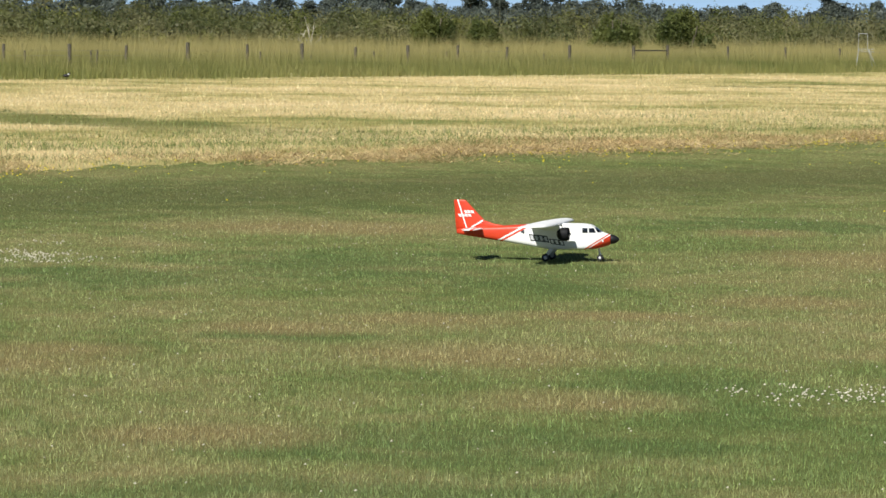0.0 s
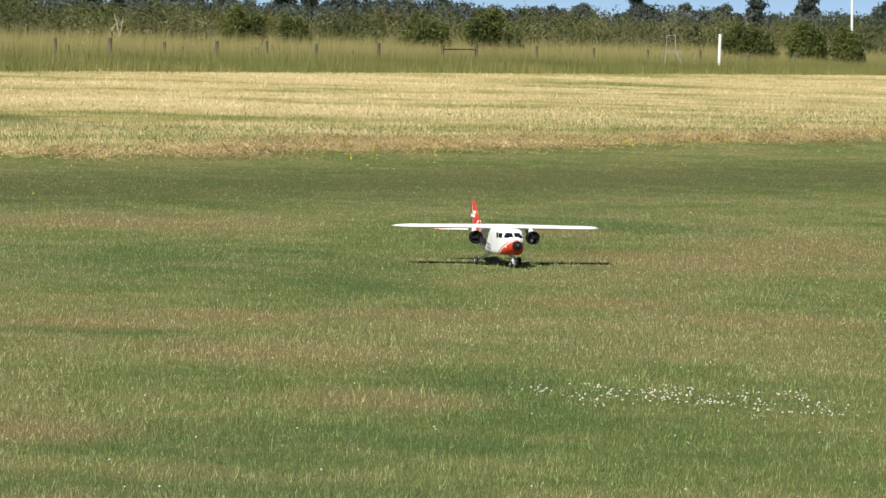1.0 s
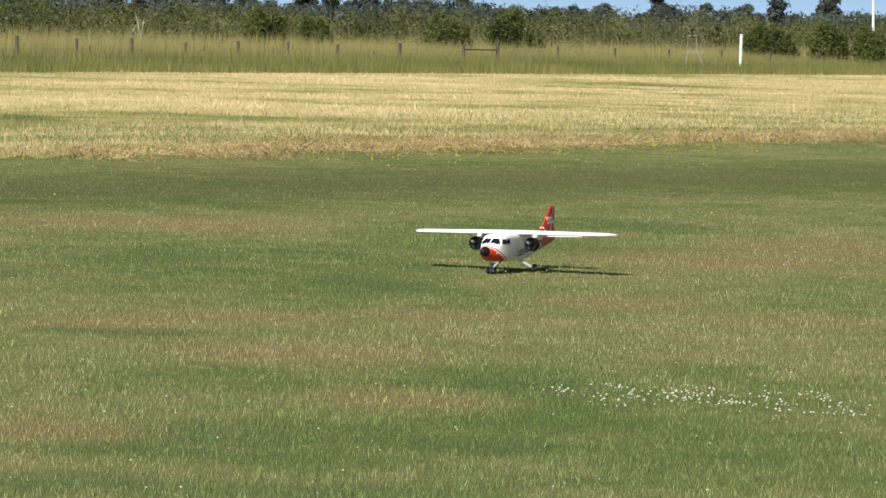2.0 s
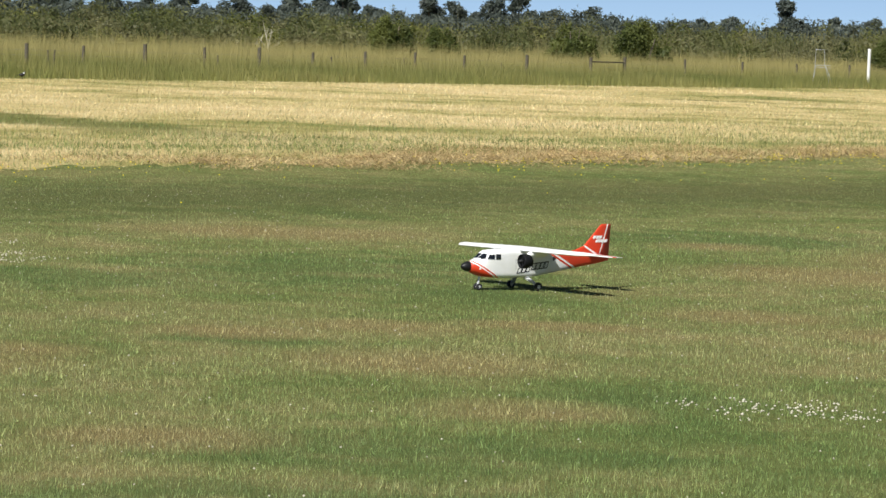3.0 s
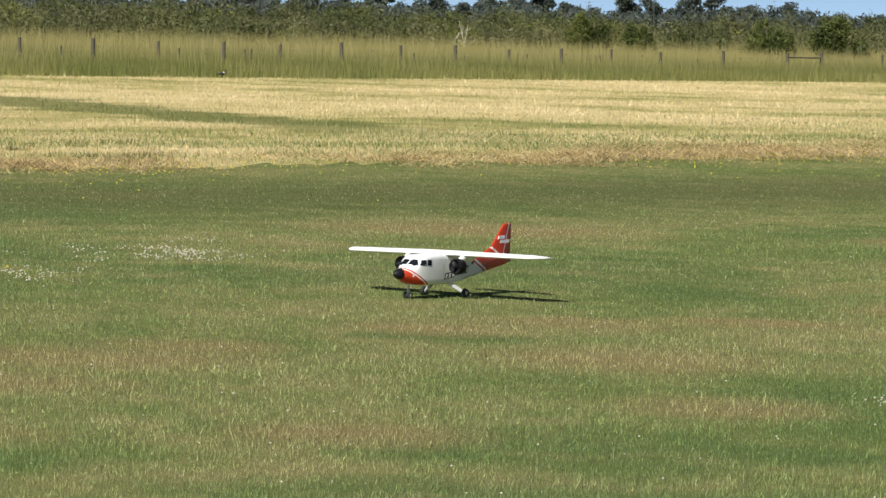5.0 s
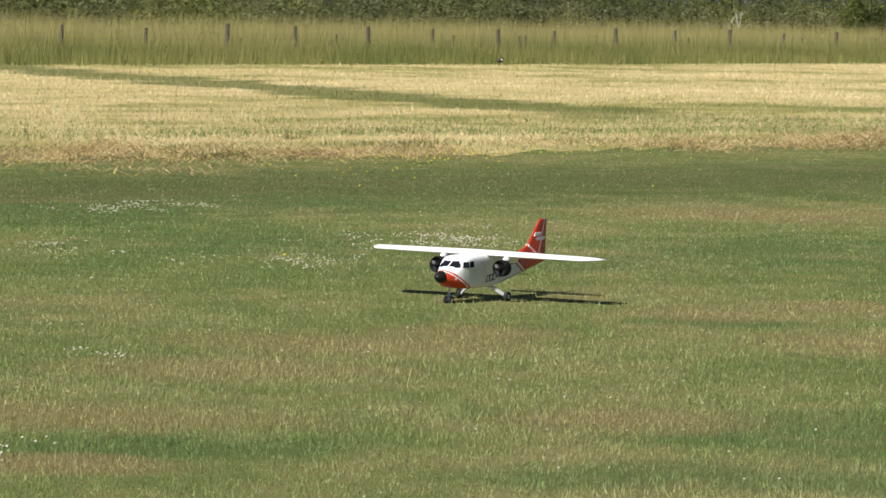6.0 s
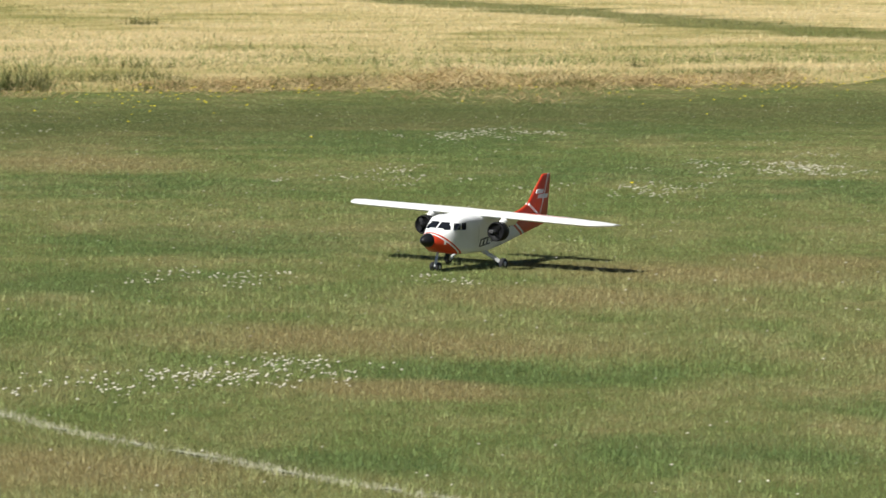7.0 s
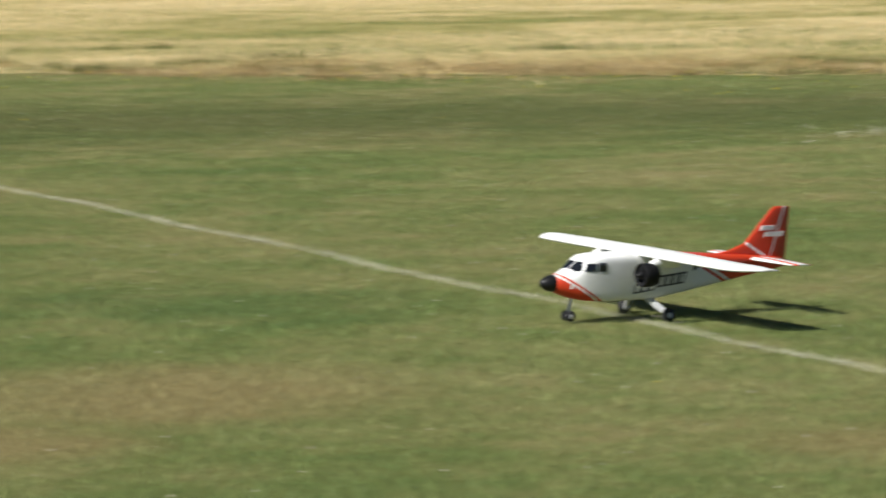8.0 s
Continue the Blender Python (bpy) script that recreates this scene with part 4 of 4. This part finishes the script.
        for r in rows:
            line = []
            for p in r:
                bb, tt, w, e = hull_at(p.x)
                yy = min(abs(p.y), w * 0.97)
                zz = (bb + tt) / 2 + (tt - bb) / 2 * (1 - (yy / w) ** e) ** (1 / e)
                line.append(bm.verts.new((p.x + 0.001, p.y, zz + 0.002)))
            vs.append(line)
        for i in range(n):
            for j in range(n):
                bm.faces.new((vs[i][j], vs[i][j + 1], vs[i + 1][j + 1], vs[i + 1][j]))
        part("windscreen", bm, M_GLASS, top, "dark tinted windscreen pane")
        part("quarter_window", patch(bmesh.new(), [(0.386, 0.196), (0.362, 0.199), (0.347, 0.2205), (0.356, 0.2175)], s), M_GLASS, top, "dark tinted corner window")
        # plain slanted marks in place of the side lettering: dark outline, silver filling
        for i in range(7):
            second = i > 2
            x = 0.130 - i * 0.034 - (0.010 if second else 0)
            z0, tall = (0.118 + 0.0032 * i, 0.046) if second else (0.107 + 0.0040 * i, 0.038)
            lean = 0.36 * tall
            bm = patch(bmesh.new(), [(x, z0), (x - 0.033, z0 + 0.003), (x - 0.033 - lean, z0 + tall + 0.003), (x - lean, z0 + tall)], s, 3, 0.0015)
            mark = part("side_mark", bm, M_INK, top, "dark slanted mark on the flank")
            q = [(x - 0.033 * u - lean * v, z0 + 0.003 * u + tall * v) for u, v in ((0.22, 0.16), (0.80, 0.16), (0.80, 0.84), (0.22, 0.84))]
            part("filling", patch(bmesh.new(), q, s, 2, 0.003), M_GREY if second else M_WPAINT, mark, "silver filling" if second else "white filling")
        part("cargo_panel", patch(bmesh.new(), [(0.139, 0.135), (0.134, 0.135), (0.134, 0.205), (0.139, 0.205)], s), M_GREY, top, "thin grey door seam")
        part("tail_mark", patch(bmesh.new(), [(-0.165, 0.185), (-0.195, 0.200), (-0.175, 0.214), (-0.165, 0.214)], s, 3), M_INK, top, "small dark triangular mark")
        part("nose_mark", patch(bmesh.new(), [(0.405, 0.132), (0.394, 0.132), (0.394, 0.152), (0.402, 0.154)], s, 3), M_WPAINT, top, "small white mark")

    # engines under the wing
    for s in (-1, 1):
        y, z = s * 0.200, 0.191
        bm = spun(bmesh.new(), [(0.196, 0.006), (0.196, 0.036), (0.207, 0.039), (0.210, 0.042), (0.204, 0.045), (0.18, 0.0455), (0.155, 0.0435), (0.138, 0.036), (0.126, 0.022), (0.122, 0.008)], 28, (-0.034, y, z))
        pod = part("engine_pod", bm, M_POD, top, "round black engine pod", True)
        bm = aerofoil(bmesh.new(), [(0.215, 0.165, 0.03, 0.036, 0), (0.24, 0.165, -0.01, 0.042, 0), (0.262, 0.120, -0.04, 0.040, 0)], True)
        for v in bm.verts:
            v.co.y += y
            v.co.x -= 0.034
        part("pylon", bm, M_WING, pod, "white pylon fairing", True)

        bm = spun(bmesh.new(), [(-0.004, 0.014), (0.006, 0.013), (0.016, 0.008), (0.022, 0.002)], 14)
        for k in range(3):
            a = 2 * math.pi * k / 3
            rot = Matrix.Rotation(a, 3, "X")
            q = [(0.004, -0.006, 0.010), (-0.004, 0.006, 0.010), (-0.003, 0.009, 0.025), (-0.001, 0.006, 0.037), (0.003, -0.004, 0.037), (0.005, -0.008, 0.025)]
            f = [bm.verts.new(rot @ Vector(p)) for p in q]
            g = [bm.verts.new(rot @ (Vector(p) + Vector((0.002, 0, 0)))) for p in q]
            bm.faces.new(f)
            bm.faces.new(g[::-1])
            for i in range(6):
                bm.faces.new((f[i], f[(i + 1) % 6], g[(i + 1) % 6], g[i]))
        me = bpy.data.meshes.new("propeller")
        bmesh.ops.recalc_face_normals(bm, faces=bm.faces[:])
        bm.to_mesh(me)
        bm.free()
        me.materials.append(M_BLACK)
        prop = new("propeller", me)
        prop.parent = pod
        tagged(prop, "black three-bladed propeller")
        PROPS.append((prop, y, z, s))

    # landing gear
    for s in (-1, 1):
        bm = bmesh.new()
        a, b = Vector((0.036, s * 0.055, 0.086)), Vector((0.0, s * 0.134, 0.036))
        for i, (wx, th) in enumerate(((0.026, 0.006),)):
            d = (b - a).normalized()
            nrm = Vector((0, -d.z, d.y))
            vs = []
            for p, w in ((a, 0.019), (b, 0.011)):
                for sx, sn in ((1, 1), (-1, 1), (-1, -1), (1, -1)):
                    vs.append(bm.verts.new(p + Vector((sx * w, 0, 0)) + nrm * sn * 0.006))
            for i in range(4):
                bm.faces.new((vs[i], vs[(i + 1) % 4], vs[4 + (i + 1) % 4], vs[4 + i]))
            bm.faces.new(vs[:4])
            bm.faces.new(vs[4:][::-1])
        part("main_strut", bm, M_LEG, top, "splayed white landing-gear strut")
        wheel(top, 0.0, s * 0.152, 0.028, 0.020)
        bm = bmesh.new()
        tube(bm, (0, s * 0.130, 0.031), (0, s * 0.163, 0.028), 0.005, 0.005, 8)
        part("axle", bm, M_HUB, top)
    bm = bmesh.new()
    tube(bm, (0.358, 0, 0.100), (0.369, 0, 0.050), 0.006, 0.006, 8)
    tube(bm, (0.369, 0, 0.052), (0.372, 0, 0.022), 0.009, 0.007, 8)
    part("nose_strut", bm, M_LEG, top, "thin nose-gear strut")
    for s in (-1, 1):
        wheel(top, 0.372, s * 0.016, 0.0215, 0.014)
    for ob in top.children_recursive:
        if ob.name.split(".")[0] == "propeller":
            continue
        round_part = ob.name.split(".")[0] in ("wheel", "hub")
        mid = sum((v.co.x for v in ob.data.vertices), 0.0) / len(ob.data.vertices)
        for v in ob.data.vertices:
            v.co.x += mid * (LONG - 1) if round_part else v.co.x * (LONG - 1)
            v.co *= SIZE
    return top


PROPS = []
plane = airplane()

# ---------------------------------------------------------------- the bird


def magpie():
    top = new("bird")
    tagged(top, "black and white bird walking on the stubble edge", "bird")
    bm = bmesh.new()
    spun(bm, [(-0.10, 0.012), (-0.07, 0.035), (-0.02, 0.052), (0.04, 0.048), (0.08, 0.028), (0.10, 0.010)], 14, (0, 0, 0.14))
    part("body", bm, M_BLACK, top, "black body", True)
    bm = bmesh.new()
    spun(bm, [(0.06, 0.012), (0.075, 0.026), (0.10, 0.028), (0.12, 0.016), (0.16, 0.003)], 12, (0, 0, 0.21))
    part("head", bm, M_BLACK, top, "black head with a pointed bill", True)
    bm = bmesh.new()
    tube(bm, (0.05, 0, 0.16), (0.085, 0, 0.20), 0.035, 0.024, 10)
    part("neck", bm, M_WPAINT, top, "white nape", True)
    bm = box(bmesh.new(), (-0.22, -0.02, 0.118), (-0.07, 0.02, 0.132), 0.004)
    part("tail", bm, M_BLACK, top)
    for s in (-1, 1):
        bm = bmesh.new()
        tube(bm, (0.0, s * 0.02, 0), (0.0, s * 0.02, 0.11), 0.006, 0.008, 6)
        part("leg", bm, M_BLACK, top)
        bm = bmesh.new()
        spun(bm, [(-0.10, 0.006), (-0.03, 0.030), (0.04, 0.028), (0.06, 0.008)], 10, (0, s * 0.036, 0.148))
        part("wing", bm, M_INK, top, "", True)
    return top


bird = magpie()

# ---------------------------------------------------------------- what moves
# seconds, place on the turf, heading, nose-up, lean (degrees)
TAXI = [
    (0, 0.775, 27.72, -10.0, 0.9, -0.5),
    (0.5, 1.415, 27.578, -49.002, -0.509, 0.205),
    (1, 1.746, 27.298, -76.644, 0.639, -0.26),
    (1.2, 1.777, 27.061, -84.748, 0.604, 1.554),
    (2.3, 1.506, 26.289, -129.915, -0.187, 0.634),
    (2.5, 1.355, 26.078, -136.719, 0.178, -0.051),
    (3, 0.865, 25.583, -147.436, 0.083, 0.626),
    (3.5, 0.37, 25.249, -148.393, 0.351, 1.258),
    (4, -0.15, 24.781, -139.858, 0.035, 2.066),
    (5.3, -1.152, 23.435, -122.855, -0.144, 0.669),
    (5.5, -1.403, 23.105, -121.623, -0.817, 2.431),
    (6, -2.108, 21.865, -116.041, -0.396, -0.455),
    (6.5, -2.789, 20.468, -110.69, 0.282, -1.208),
    (6.7, -3.064, 19.855, -107.425, 0.219, 1.777),
    (7, -3.517, 18.712, -110.777, 0.273, -1.947),
    (7.5, -4.349, 16.51, -117.84, -0.817, -1.504),
    (7.7, -4.85, 15.613, -121.82, 0.938, 0.473),
    (7.8, -5.221, 15.223, -123.61, 0.365, 0.361),
    (7.9, -5.511, 14.848, -123.001, 0.293, -1.051),
    (8, -6.006, 14.247, -123.191, 1.02, -1.362),
]


def motions():
    walk(plane, [(t, pose(x, y, 0.0, lean, -nose, head)) for t, x, y, head, nose, lean in TAXI])
    for prop, y, z, s in PROPS:
        walk(prop, [(k / FPS, pose(0.169 * LONG * SIZE, y * SIZE, z * SIZE, s * 77 * k)) for k in range(241)])
    walk(bird, [(t, Matrix.Translation(polar(a, 120.0)) @ Matrix.Rotation(radians(h), 4, "Z")) for t, a, h in
                ((0.0, 5.40, 20), (3.5, 5.41, 60), (4.2, 5.405, 75), (5.5, 5.345, 20), (6.5, 5.315, 15), (8.0, 5.30, 10))])


motions()
